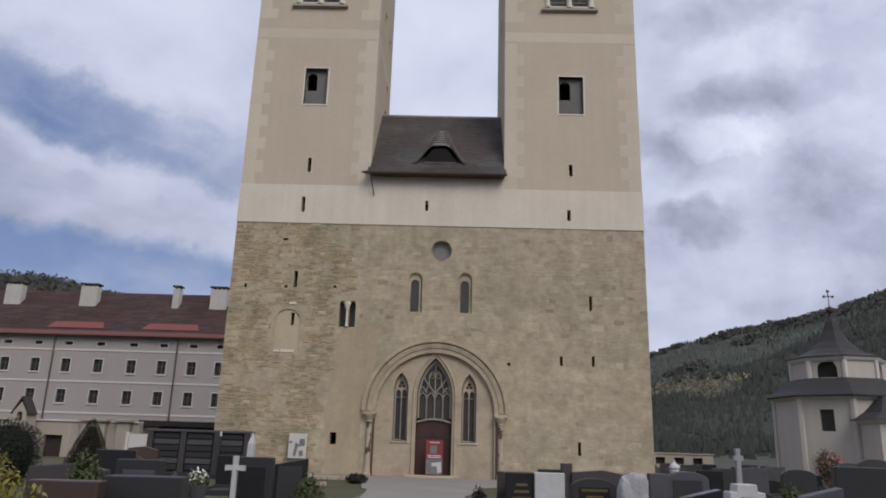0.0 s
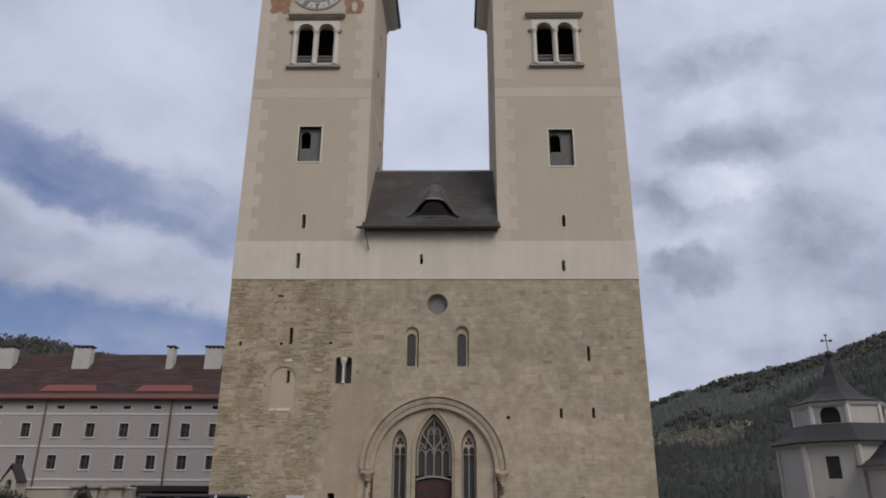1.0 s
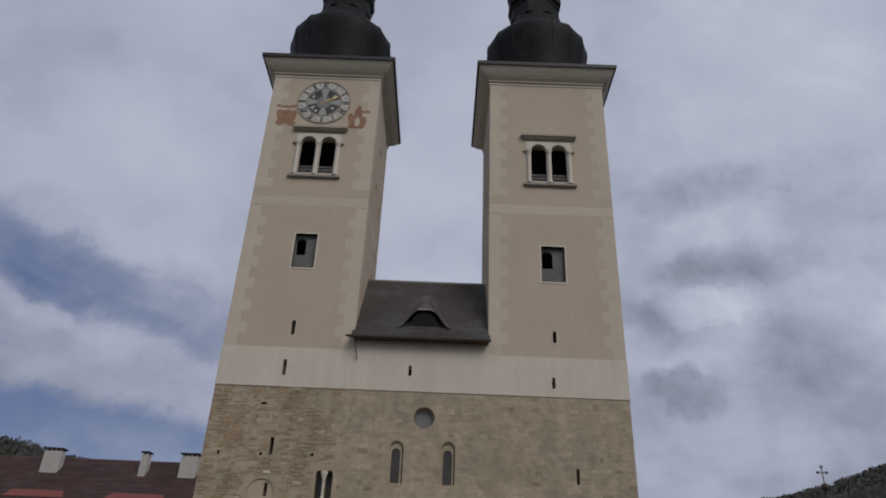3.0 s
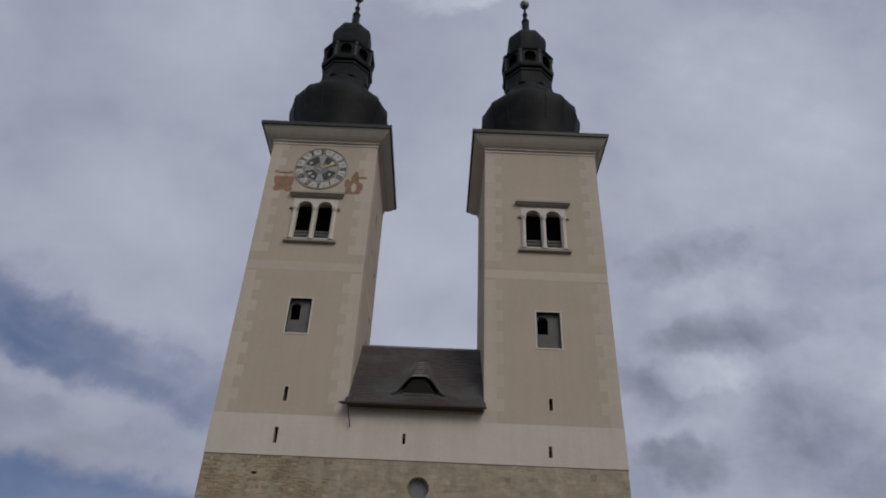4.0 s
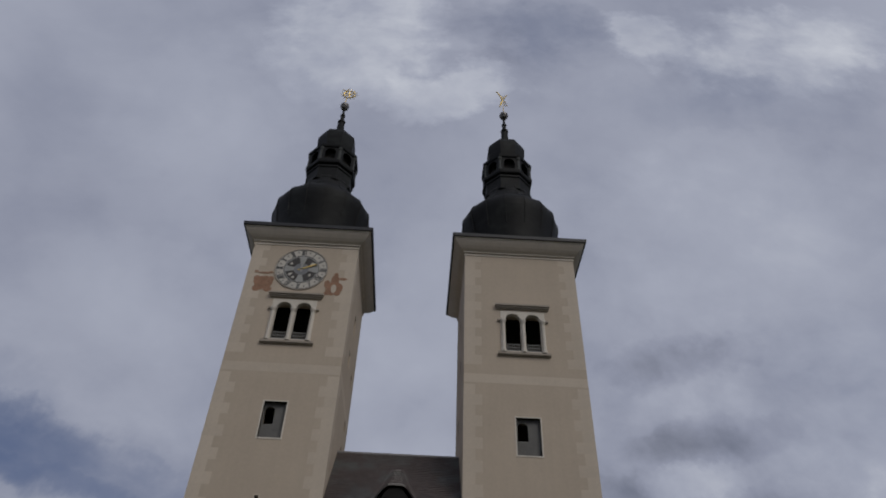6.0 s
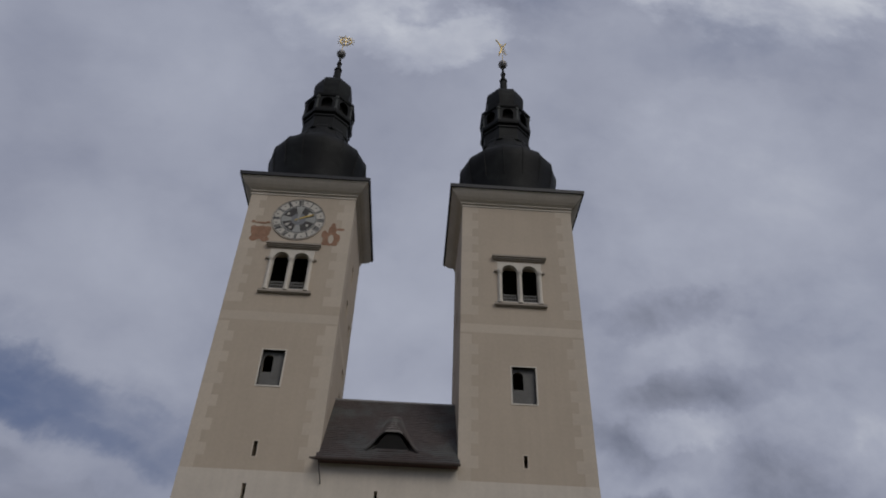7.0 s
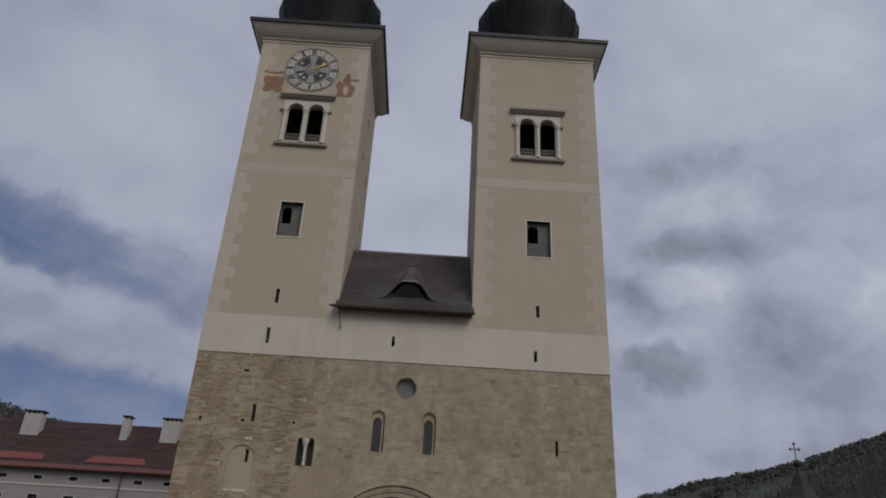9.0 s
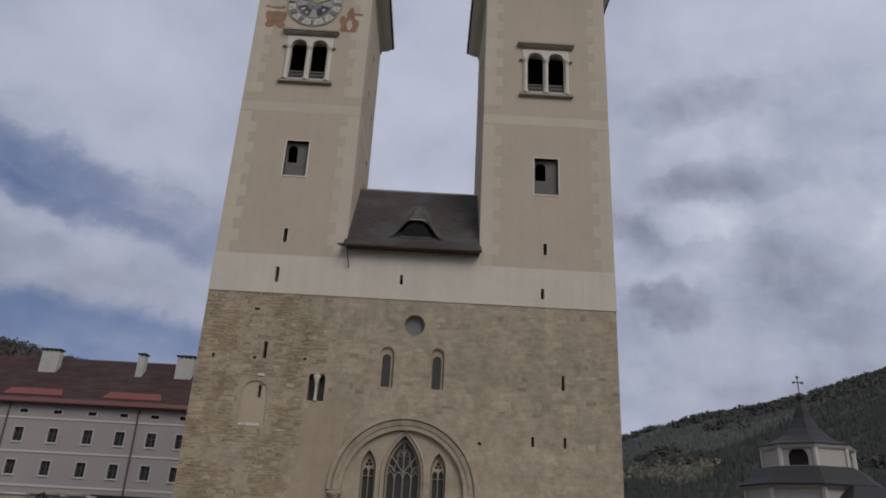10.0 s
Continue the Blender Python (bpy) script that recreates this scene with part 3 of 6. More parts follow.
def belfry(x0, x1, parent):
    """Twin-arched bell opening: surround, shafts, imposts, sill, hood and a low railing."""
    c = (x0 + x1) / 2
    opens = [arch(x0, c - 0.14, 25.45, 27.72, 10), arch(c + 0.14, x1, 25.45, 27.72, 10)]
    win = part("bell_window", wall(rect(x0 - 0.28, x1 + 0.28, 25.3, 28.38), opens, -0.07, 0.25), "white", parent, "pale twin-arched stone surround")
    for x in (x0 - 0.14, c, x1 + 0.14):
        bm = lathe(bmesh.new(), [(0.17, 25.32), (0.17, 25.5), (0.11, 25.56), (0.10, 27.4), (0.12, 27.45), (0.18, 27.58), (0.18, 27.72)], 10, x, -0.1)
        part("shaft", bm, "white", win)
    for x in (x0 - 0.22, x1 + 0.22):
        part("impost", one_box(x - 0.26, x + 0.26, -0.16, 0.0, 27.58, 27.72, bevel=0.02), "mould", win)
    bm = bmesh.new()
    for o, z0, z1 in ((0.10, 25.08, 25.14), (0.18, 25.14, 25.24), (0.14, 25.24, 25.32)):
        box(bm, x0 - 0.42 - o * 0.4, x1 + 0.42 + o * 0.4, -0.04 - o, 0.1, z0, z1)
    part("sill", bm, "mould", win, "moulded grey stone sill")
    bm = bmesh.new()
    for o, z0, z1 in ((0.10, 28.5, 28.58), (0.18, 28.58, 28.68), (0.26, 28.68, 28.8)):
        box(bm, x0 - 0.45 - o * 0.6, x1 + 0.45 + o * 0.6, -0.04 - o, 0.1, z0, z1)
    part("hood", bm, "mould", win, "moulded grey stone hood")
    for a, b in ((x0, c - 0.14), (c + 0.14, x1)):
        bm = bmesh.new()
        for z in (25.6, 25.82, 26.05):
            box(bm, a, b, 0.14, 0.17, z, z + 0.035)
        k = int((b - a) / 0.12)
        for i in range(k + 1):
            x = a + (b - a) * i / k
            box(bm, x - 0.014, x + 0.014, 0.125, 0.14, 25.45, 26.08)
        part("railing", bm, "lattice", win, "grey iron lattice railing")


def square_window(x0, x1, z0, z1, parent):
    """A framed square opening closed by a grey board with an arched hatch in it."""
    fr = part("tower_window", wall(rect(x0 - 0.08, x1 + 0.08, z0 - 0.08, z1 + 0.07), [rect(x0, x1, z0, z1)], -0.055, 0.3), "white", parent, "white plaster window frame")
    w = x1 - x0
    hatch = arch(x0 + 0.06 * w, x0 + 0.50 * w, z0 + 0.42 * (z1 - z0), z0 + 0.78 * (z1 - z0), 10)
    part("board", wall(rect(x0, x1, z0, z1), [hatch], 0.2, 0.28), "slate", fr, "weathered grey board with an arched hatch")
    for i in range(3):
        x = x0 + w * (0.12 + 0.3 * i)
        part("batten", one_box(x, x + 0.07, 0.16, 0.2, z0, z0 + 0.12 + 0.05 * (i % 2)), "slate", fr)


DOME = [(3.1, 34.6), (3.18, 35.6), (3.32, 36.6), (3.48, 37.5), (3.6, 38.1), (3.64, 38.55), (3.58, 38.95), (3.36, 39.32), (3.0, 39.7), (2.6, 40.1), (2.26, 40.55), (2.0, 41.05), (1.84, 41.55), (1.78, 42.0)]


def tower(x0, x1, cx, win, bel, slits, side_slits, inner_right):
    name = "tower"
    z0, z1 = 14.5, 33.0
    holes = [rect(*win), rect(bel[0] - 0.27, bel[1] + 0.27, 25.32, 28.36)] + [rect(*s) for s in slits]
    tw = part(name, wall(rect(x0, x1, z0, z1), holes, -0.03, 0.8), "tan", church, "tall square bell tower in tan plaster")
    side = [rect(*s) for s in side_slits]
    xi = x1 if inner_right else x0
    xo = x0 if inner_right else x1
    s = -1 if inner_right else 1
    part("side_wall", wall(rect(0.8, DEEP, z0, z1), side, 0.0, 0.8, side_place(xi, s)), "tan", tw)
    part("side_wall", one_box(min(xo, xo - s * 0.8), max(xo, xo - s * 0.8), 0.8, DEEP, z0, z1), "tan", tw)
    part("side_wall", one_box(x0 + 0.8, x1 - 0.8, DEEP - 0.8, DEEP, z0, z1), "tan", tw)
    part("bell_floor", one_box(x0 + 0.8, x1 - 0.8, 0.8, DEEP - 0.8, 24.3, 24.6), "dark", tw)
    part("bell_ceiling", one_box(x0 + 0.8, x1 - 0.8, 0.8, DEEP - 0.8, 31.5, 31.8), "dark", tw)
    # full-width dark sheet added to make the bell chamber read as unlit
    part("bell_frame", one_box(x0 + 0.85, x1 - 0.85, 2.4, 2.7, 24.6, 31.5), "dark", tw, "dark sheet added as the shade of the bell chamber")
    belfry(bel[0], bel[1], tw)
    square_window(*win, tw)
    for a, b, c, d in slits:
        part("slit_frame", wall(rect(a - 0.07, b + 0.07, c - 0.07, d + 0.07), [rect(a, b, c, d)], -0.045, 0.1), "quoin", tw)
    # painted string band and quoins
    part("string_band", one_box(x0, x1, -0.034, 0.0, 23.2, 23.78), "quoin", tw, "pale painted band")
    part("string_band", one_box(xi - 0.02, xi + 0.004 * -s, -0.03, DEEP, 23.2, 23.78) if s < 0 else one_box(xi - 0.004, xi + 0.02, -0.03, DEEP, 23.2, 23.78), "quoin", tw)
    h = 0.66
    for edge, d in ((x0, 1), (x1, -1)):
        for longer in (0, 1):
            w, back = (1.05, 0.7) if longer else (0.66, 1.05)
            me = bpy.data.meshes.new("quoin")
            bm = one_box(min(edge - 0.004 * d, edge + w * d), max(edge - 0.004 * d, edge + w * d), -0.034, back, 0.0, h)
            bm.to_mesh(me)
            bm.free()
            me.materials.append(M["quoin"])
            for i in range(28):
                if i % 2 == longer and z0 + (i + 1) * h < z1:
                    z = z0 + i * h
                    if z < 23.78 and z + h > 23.2:
                        continue
                    mesh_piece("quoin", me, tw, (0, 0, z))
    # cornice
    bm = square_loft(bmesh.new(), x0, x1, 0.0, DEEP, [(0.0, 32.78), (0.07, 32.82), (0.07, 32.92), (0.03, 32.95), (0.03, 33.02), (0.12, 33.05), (0.12, 33.13), (0.17, 33.17), (0.29, 33.25), (0.44, 33.4), (0.6, 33.6), (0.73, 33.8), (0.75, 33.86)])
    part("cornice", bm, "cream", tw, "flared cream plaster cornice")
    bm = square_loft(bmesh.new(), x0, x1, 0.0, DEEP, [(0.72, 33.86), (0.85, 33.86), (0.88, 34.09), (0.73, 34.15), (-0.2, 34.66), (-0.9, 35.1)])
    part("roof_skirt", bm, "edge", tw, "black sheet-metal roof skirt")
    # onion dome, lantern, small onion, spire and vane
    cy = DEEP / 2
    t8 = math.pi / 8
    dome = part("onion_dome", lathe(bmesh.new(), DOME, 16, cx, cy, math.pi / 16), "copper", tw, "dark patinated copper onion dome")
    for f in dome.data.polygons:
        f.use_smooth = True
    for i in range(16):
        a = i * math.pi / 8 + math.pi / 16
        part("seam", tube(bmesh.new(), [(cx + (r + 0.01) * math.cos(a), cy + (r + 0.01) * math.sin(a), z) for r, z in DOME[2:]], 0.03, 4), "copper", dome)
    lan = part("lantern", lathe(bmesh.new(), [(1.8, 41.55), (1.94, 41.62), (1.94, 41.86), (1.86, 41.92), (1.86, 42.9), (1.94, 42.96), (1.94, 43.12), (1.76, 43.16), (1.76, 43.28), (2.02, 43.36), (2.06, 43.5), (2.06, 43.7), (1.9, 43.74)], 8, cx, cy, t8), "copper", tw, "eight-sided dark copper lantern")
    for i in range(8):
        a = t8 + i * math.pi / 4
        x, y = cx + 1.9 * math.cos(a), cy + 1.9 * math.sin(a)
        bm = lathe(bmesh.new(), [(0.17, 43.7), (0.17, 43.84), (0.12, 43.9), (0.11, 44.85), (0.17, 44.95), (0.18, 45.15)], 8, x, y, a)
        part("post", bm, "copper_pale", lan, "paler weathered copper post")
        b = a + math.pi / 8
        m = Matrix.Translation((cx, cy, 0)) @ Matrix.Rotation(b + math.pi / 2, 4, "Z")
        ap = 1.98 * math.cos(math.pi / 8)
        half = 1.98 * math.sin(math.pi / 8)
        bm = wall(rect(-half, half, 43.66, 45.2), [arch(-0.42, 0.42, 43.85, 44.6, 8)], -ap, -ap + 0.14)
        bm.transform(m)
        part("lantern_arch", bm, "copper", lan)
    part("lantern_core", lathe(bmesh.new(), [(1.45, 43.7), (1.45, 45.3)], 8, cx, cy, t8), "dark", lan)
    part("lantern_cornice", lathe(bmesh.new(), [(1.9, 45.12), (2.06, 45.16), (2.1, 45.26), (2.12, 45.4), (2.06, 45.46), (1.75, 45.66), (1.56, 45.86)], 8, cx, cy, t8), "copper", lan)
    part("small_onion", lathe(bmesh.new(), [(1.5, 45.7), (1.5, 46.1), (1.56, 46.5), (1.62, 47.1), (1.62, 47.6), (1.5, 48.0), (1.15, 48.35), (0.72, 48.65), (0.44, 48.95), (0.33, 49.3), (0.3, 50.3)], 8, cx, cy, t8), "copper", tw, "small dark copper onion")
    part("spire", lathe(bmesh.new(), [(0.3, 50.0), (0.26, 50.5), (0.34, 50.6), (0.34, 50.72), (0.2, 50.8), (0.15, 51.4), (0.22, 51.5), (0.22, 51.62), (0.12, 51.7), (0.08, 52.5)], 8, cx, cy), "copper", tw)
    part("orb", lathe(bmesh.new(), [(0.06, 52.5), (0.26, 52.6), (0.38, 52.82), (0.40, 52.92), (0.36, 53.1), (0.2, 53.28), (0.06, 53.34)], 12, cx, cy), "metal", tw, "dull metal orb")
    return tw, cx, cy


tower_w, cxa, cya = tower(XL, TL, -6.75, (-7.1, -5.86, 19.16, 21.32), (-7.66, -5.52), [(-6.57, -6.37, 15.22, 16.02)],
                          [(3.2, 3.95, 28.5, 29.9), (2.65, 3.4, 25.7, 26.8), (5.25, 5.95, 25.8, 26.6), (5.1, 5.8, 22.6, 23.4), (4.7, 5.4, 20.4, 21.3)], True)
tower_e, cxb, cyb = tower(TR, XR, 7.38, (6.75, 8.08, 18.86, 21.08), (6.34, 8.5), [(7.23, 7.42, 15.3, 15.95)],
                          [(3.0, 3.8, 28.9, 30.0), (3.0, 3.8, 25.7, 26.7), (4.3, 5.0, 22.2, 23.1)], False)

# gilded vanes: a radiant disc and a slender flag
bm = bmesh.new()
tube(bm, [(cxa, cya, 53.3), (cxa, cya, 54.2)], 0.035)
tube(bm, [(cxa + 0.2 + 0.5 * math.cos(a * 0.35), cya, 54.75 + 0.5 * math.sin(a * 0.35)) for a in range(19)], 0.06, 6)
for a in range(14):
    q = a * 2 * math.pi / 14
    tube(bm, [(cxa + 0.2 + 0.5 * math.cos(q), cya, 54.75 + 0.5 * math.sin(q)), (cxa + 0.2 + 0.78 * math.cos(q), cya, 54.75 + 0.78 * math.sin(q))], 0.028, 4)
for q in (0.5, 1.6, 2.7):
    tube(bm, [(cxa + 0.2 - 0.5 * math.cos(q), cya, 54.75 - 0.5 * math.sin(q)), (cxa + 0.2 + 0.5 * math.cos(q), cya, 54.75 + 0.5 * math.sin(q))], 0.05, 4)
tube(bm, [(cxa - 0.5, cya, 55.4), (cxa - 0.1, cya, 55.3), (cxa + 0.1, cya, 55.6)], 0.04, 5)
part("vane", bm, "gold", tower_w, "gilded sun-shaped weather vane")
bm = bmesh.new()
tube(bm, [(cxb, cyb, 53.3), (cxb, cyb, 54.3)], 0.035)
tube(bm, [(cxb - 0.55 + 0.45 * math.sin(i * 0.2), cyb, 56.5 - i * 0.17) for i in range(13)], 0.06, 6)
tube(bm, [(cxb + 0.45 - 0.75 * math.cos(i * 0.16), cyb, 54.2 + i * 0.2) for i in range(10)], 0.05, 6)
for i in range(7):
    tube(bm, [(cxb - 0.3 + 0.05 * i, cyb, 55.9 - 0.22 * i), (cxb + 0.1 + 0.05 * i, cyb, 55.7 - 0.22 * i)], 0.03, 4)
part("vane", bm, "gold", tower_e, "gilded crescent weather vane")

# clock on the north-west tower
KX, KZ, KR = -6.64, 30.86, 1.7
clock = part("clock", prism(bmesh.new(), circle(KX, KZ, KR, 48), -0.06, -0.02), "clockpaint", tower_w, "round painted tower clock dial")


def ring(cx, cz, r0, r1, y0, y1, n=48):
    bm = bmesh.new()
    loft(bm, [[(cx + r * math.cos(2 * math.pi * i / n), y, cz + r * math.sin(2 * math.pi * i / n)) for i in range(n)] for r, y in ((r0, y1), (r0, y0), (r1, y0), (r1, y1), (r0, y1))], cap=False)
    return bm


part("rim", ring(KX, KZ, KR - 0.05, KR + 0.0, -0.085, -0.03), "mould", clock)
part("inner_ring", ring(KX, KZ, 1.08, 1.13, -0.075, -0.05), "black", clock)
part("dial_centre", prism(bmesh.new(), circle(KX, KZ, 1.08, 40), -0.066, -0.05), "dialblue", clock)
for q in range(4):
    a0 = q * math.pi / 2 + 0.26
    pts = [(KX + r * math.cos(a0 + i * 1.05 / 6), KZ + r * math.sin(a0 + i * 1.05 / 6)) for r, seq in ((0.48, range(7)), (1.02, range(6, -1, -1))) for i in seq]
    part("dial_field", prism(bmesh.new(), pts, -0.072, -0.05), "dialgreen", clock, "dark grey-green fresco field")
part("dial_hub", prism(bmesh.new(), circle(KX, KZ, 0.47, 24), -0.076, -0.05), "dialhub", clock, "blue-grey painted dial centre")
for a, r0, r1 in ((0.62, 0.62, 0.98), (2.6, 0.7, 0.9), (3.75, 0.6, 1.0), (4.15, 0.72, 0.92), (5.6, 0.66, 0.86)):
    pts = [(KX + r * math.cos(a + w), KZ + r * math.sin(a + w)) for r, w in ((r0, 0.0), ((r0 + r1) / 2, -0.13), (r1, -0.06), ((r0 + r1) / 2 + 0.06, 0.03), (r1 - 0.04, 0.14), ((r0 + r1) / 2 - 0.05, 0.1))]
    part("dial_fleck", prism(bmesh.new(), pts, -0.08, -0.06), "clockpaint", clock, "pale painted star fleck")
for k in range(12):
    a = (k + 0.5) * math.pi / 6
    part("hour_mark", prism(bmesh.new(), circle(KX + 1.42 * math.cos(a), KZ + 1.42 * math.sin(a), 0.05, 6), -0.074, -0.05), "black", clock)
part("minute_ring", ring(KX, KZ, 1.58, 1.61, -0.07, -0.05), "black", clock)
NUMERALS = ("XII", "I", "II", "III", "IIII", "V", "VI", "VII", "VIII", "IX", "X", "XI")
for k, word in enumerate(NUMERALS):
    a = math.pi / 2 - k * math.pi / 6
    bm = bmesh.new()
    x = -0.5 * 0.1 * len(word)
    for ch in word:
        if ch == "I":
            box(bm, x + 0.022, x + 0.078, -0.074, -0.05, -0.21, 0.21)
        else:
            for s in ((1, -1) if ch == "X" else (1,)):
                box_bm = one_box(-0.032, 0.032, -0.074, -0.05, -0.21, 0.21)
                box_bm.transform(Matrix.Translation((x + 0.05, 0, 0)) @ Matrix.Rotation(0.28 * s, 4, "Y"))
                me_tmp = bpy.data.meshes.new("tmp")
                box_bm.to_mesh(me_tmp)
                box_bm.free()
                bm.from_mesh(me_tmp)
                bpy.data.meshes.remove(me_tmp)
            if ch == "V":
                box(bm, x + 0.075, x + 0.1, -0.074, -0.05, -0.17, 0.17)
        x += 0.1
    bm.transform(Matrix.Translation((KX + 1.38 * math.cos(a), 0, KZ + 1.38 * math.sin(a))) @ Matrix.Rotation(k * math.pi / 6, 4, "Y"))
    part("numeral", bm, "black", clock)
for a, ln, w, m in ((1.12, 1.05, 0.07, "gold"), (0.03, 1.2, 0.12, "dialblue")):
    bm = bmesh.new()
    prism(bm, [(-w / 2, -0.25), (w / 2, -0.25), (w * 0.8, ln * 0.7), (0, ln), (-w * 0.8, ln * 0.7)], -0.11, -0.09)
    bm.transform(Matrix.Translation((KX, 0, KZ)) @ Matrix.Rotation(a, 4, "Y"))
    part("clock_hand", bm, m, clock, "gilded clock hand" if m == "gold" else "pale clock hand")
# faded fresco shields beside the dial
def blot(x, z, rx, rz, y, seed, n=22):
    """A worn painted patch with an uneven edge."""
    pts = [(x + rx * (1 + 0.16 * noise.noise((2 * math.cos(a), 2 * math.sin(a), seed))) * math.cos(a), z + rz * (1 + 0.16 * noise.noise((2 * math.cos(a), 2 * math.sin(a), seed + 9))) * math.sin(a)) for a in (2 * math.pi * i / n for i in range(n))]
    return prism(bmesh.new(), pts, y, -0.02)


fresco = part("fresco_shield", blot(-8.85, 29.62, 0.6, 0.55, -0.038, 1.0), "ochre", tower_w, "faded red ochre painted shield")
for x, z, rx, rz, k in ((-9.2, 29.15, 0.26, 0.22, 1), (-8.5, 29.12, 0.27, 0.2, 2), (-9.3, 29.95, 0.2, 0.24, 3), (-8.42, 29.92, 0.2, 0.24, 4), (-8.9, 30.42, 0.4, 0.07, 5), (-9.42, 30.5, 0.13, 0.1, 6), (-8.5, 30.48, 0.14, 0.08, 7)):
    part("fresco_patch", blot(x, z, rx, rz, -0.038 - 0.002 * k, k * 3.0), "ochre", fresco)
fresco = part("fresco_shield", blot(-4.42, 29.45, 0.5, 0.55, -0.038, 31.0), "ochre", tower_w, "faded red ochre painted figure beside the dial")
for x, z, rx, rz, k in ((-4.38, 30.1, 0.26, 0.42, 1), (-4.36, 30.52, 0.14, 0.2, 2), (-3.9, 30.22, 0.28, 0.1, 3), (-4.85, 29.75, 0.18, 0.32, 4), (-4.75, 29.05, 0.2, 0.16, 5), (-4.15, 29.05, 0.2, 0.17, 6), (-3.98, 29.5, 0.14, 0.3, 7)):
    part("fresco_patch", blot(x, z, rx, rz, -0.038 - 0.002 * k, k * 5.0), "ochre", fresco)
part("fresco_inset", blot(-4.4, 29.4, 0.17, 0.34, -0.056, 50.0), "quoin", fresco)

# roof between the towers: shingle courses, eave, eyebrow dormer
EY, EZ, RY, RZ = -0.45, 15.17, 3.6, 20.28
roof = part("saddle_roof", loft(bmesh.new(), [[(TL, EY + 0.1, EZ), (TR, EY + 0.1, EZ), (TR, RY, RZ - 0.12), (TL, RY, RZ - 0.12)], [(TL, RY + 4.0, EZ), (TR, RY + 4.0, EZ), (TR, RY + 0.02, RZ - 0.12), (TL, RY + 0.02, RZ - 0.12)]]), "eave", church, "steep brown shingled roof between the towers")
rng = random.Random(4)
SLOPE = (RZ - EZ) / (RY - EY)
bm = bmesh.new()
rows = 34
for i in range(rows):
    ya = EY + (RY - EY) * i / rows
    yb = ya + (RY - EY) / rows * 1.25
    kick = max(0.0, 1 - i / 6) * 0.10
    x = TL - (0.12 if i < 2 else 0.0)
    xe = TR + (0.08 if i < 2 else 0.0)
    while x < xe:
        w = rng.uniform(0.16, 0.34)
        l = rng.uniform(-0.006, 0.012)
        za, zb = EZ + (ya - EY) * SLOPE, EZ + (yb - EY) * SLOPE
        a, b = x + 0.006, min(x + w - 0.006, xe)
        if not (abs((a + b) / 2 - 0.42) < 0.8 and 16.05 < za < 16.6):
            loft(bm, [[(a, ya - kick * 0.3, za + 0.02 + l), (b, ya - kick * 0.3, za + 0.02 + l), (b, yb, zb + 0.0), (a, yb, zb + 0.0)],
                      [(a, ya - kick * 0.3 - 0.012, za + 0.05 + l), (b, ya - kick * 0.3 - 0.012, za + 0.05 + l), (b, yb - 0.01, zb + 0.03), (a, yb - 0.01, zb + 0.03)]])
        x += w
shingles = part("shingle_covering", bm, "shingle", roof, "weathered brown wooden shingles")
tagged(shingles, kind="stuff")
part("ridge_cap", one_box(TL, TR, RY - 0.12, RY + 0.12, RZ - 0.1, RZ + 0.05, bevel=0.03), "metal", roof)
part("eave_board", one_box(TL - 0.12, TR + 0.08, EY - 0.05, EY + 0.06, EZ - 0.08, EZ + 0.02, bevel=0.01), "eave", roof)
part("soffit", one_box(TL, TR, EY + 0.02, 0.0, EZ - 0.12, EZ - 0.02), "eave", roof, "dark brown boarded soffit")
bm = tube(bmesh.new(), [(TL - 0.25, EY - 0.12, EZ - 0.1), (TR + 0.1, EY - 0.12, EZ - 0.08)], 0.075, 8)
gutter = part("gutter", bm, "rust", roof, "rusty iron eaves gutter")
part("downspout", tube(bmesh.new(), [(-3.1, EY - 0.12, EZ - 0.12), (-3.07, -0.4, 14.6), (-2.98, -0.2, 14.2), (-2.95, -0.12, 13.95)], 0.03, 6), "rust", gutter)
part("stay", tube(bmesh.new(), [(-3.6, EY - 0.12, EZ - 0.08), (-3.2, EY - 0.12, EZ - 0.1)], 0.05, 6), "rust", gutter)


def roof_z(y):
    return EZ + (y - EY) * SLOPE


bm = bmesh.new()
n = 22
front_y, DC, DW, DL = 0.10, 0.42, 1.42, 2.25
crest0, crest1 = roof_z(front_y) + 1.02, roof_z(front_y + DL) + 0.03
rings = []
COURSES = 7
for c in range(COURSES):
    for k, lip in ((c / COURSES, 0.1), ((c + 0.97) / COURSES, 0.0)):
        half = DW * (1 - 0.74 * k ** 0.85)
        y = front_y + k * DL
        base = roof_z(y) + 0.05
        crest = max(base, crest0 + (crest1 - crest0) * k)
        row = []
        for i in range(n + 1):
            u = -1 + 2 * i / n
            bell = smooth(0.0, 1.0, (1 - abs(u)) / 0.8)
            row.append((DC + half * u, y - 0.14, base + (crest - base) * bell + lip * min(1.0, bell * 1.6)))
        rings.append(row)
vs = [[bm.verts.new(p) for p in r] for r in rings]
for c, (a, b) in enumerate(zip(vs, vs[1:])):
    for i in range(n):
        f = bm.faces.new((a[i], a[i + 1], b[i + 1], b[i]))
        # pale treads between dark risers paint the light on each course
        f.material_index = 1 if c % 2 == 0 and n * 0.34 <= i < n * 0.66 else 0
r = bmesh.ops.extrude_face_region(bm, geom=list(bm.faces))
bmesh.ops.translate(bm, vec=(0, 0.02, -0.09), verts=[v for v in r["geom"] if isinstance(v, bmesh.types.BMVert)])
bmesh.ops.recalc_face_normals(bm, faces=bm.faces)
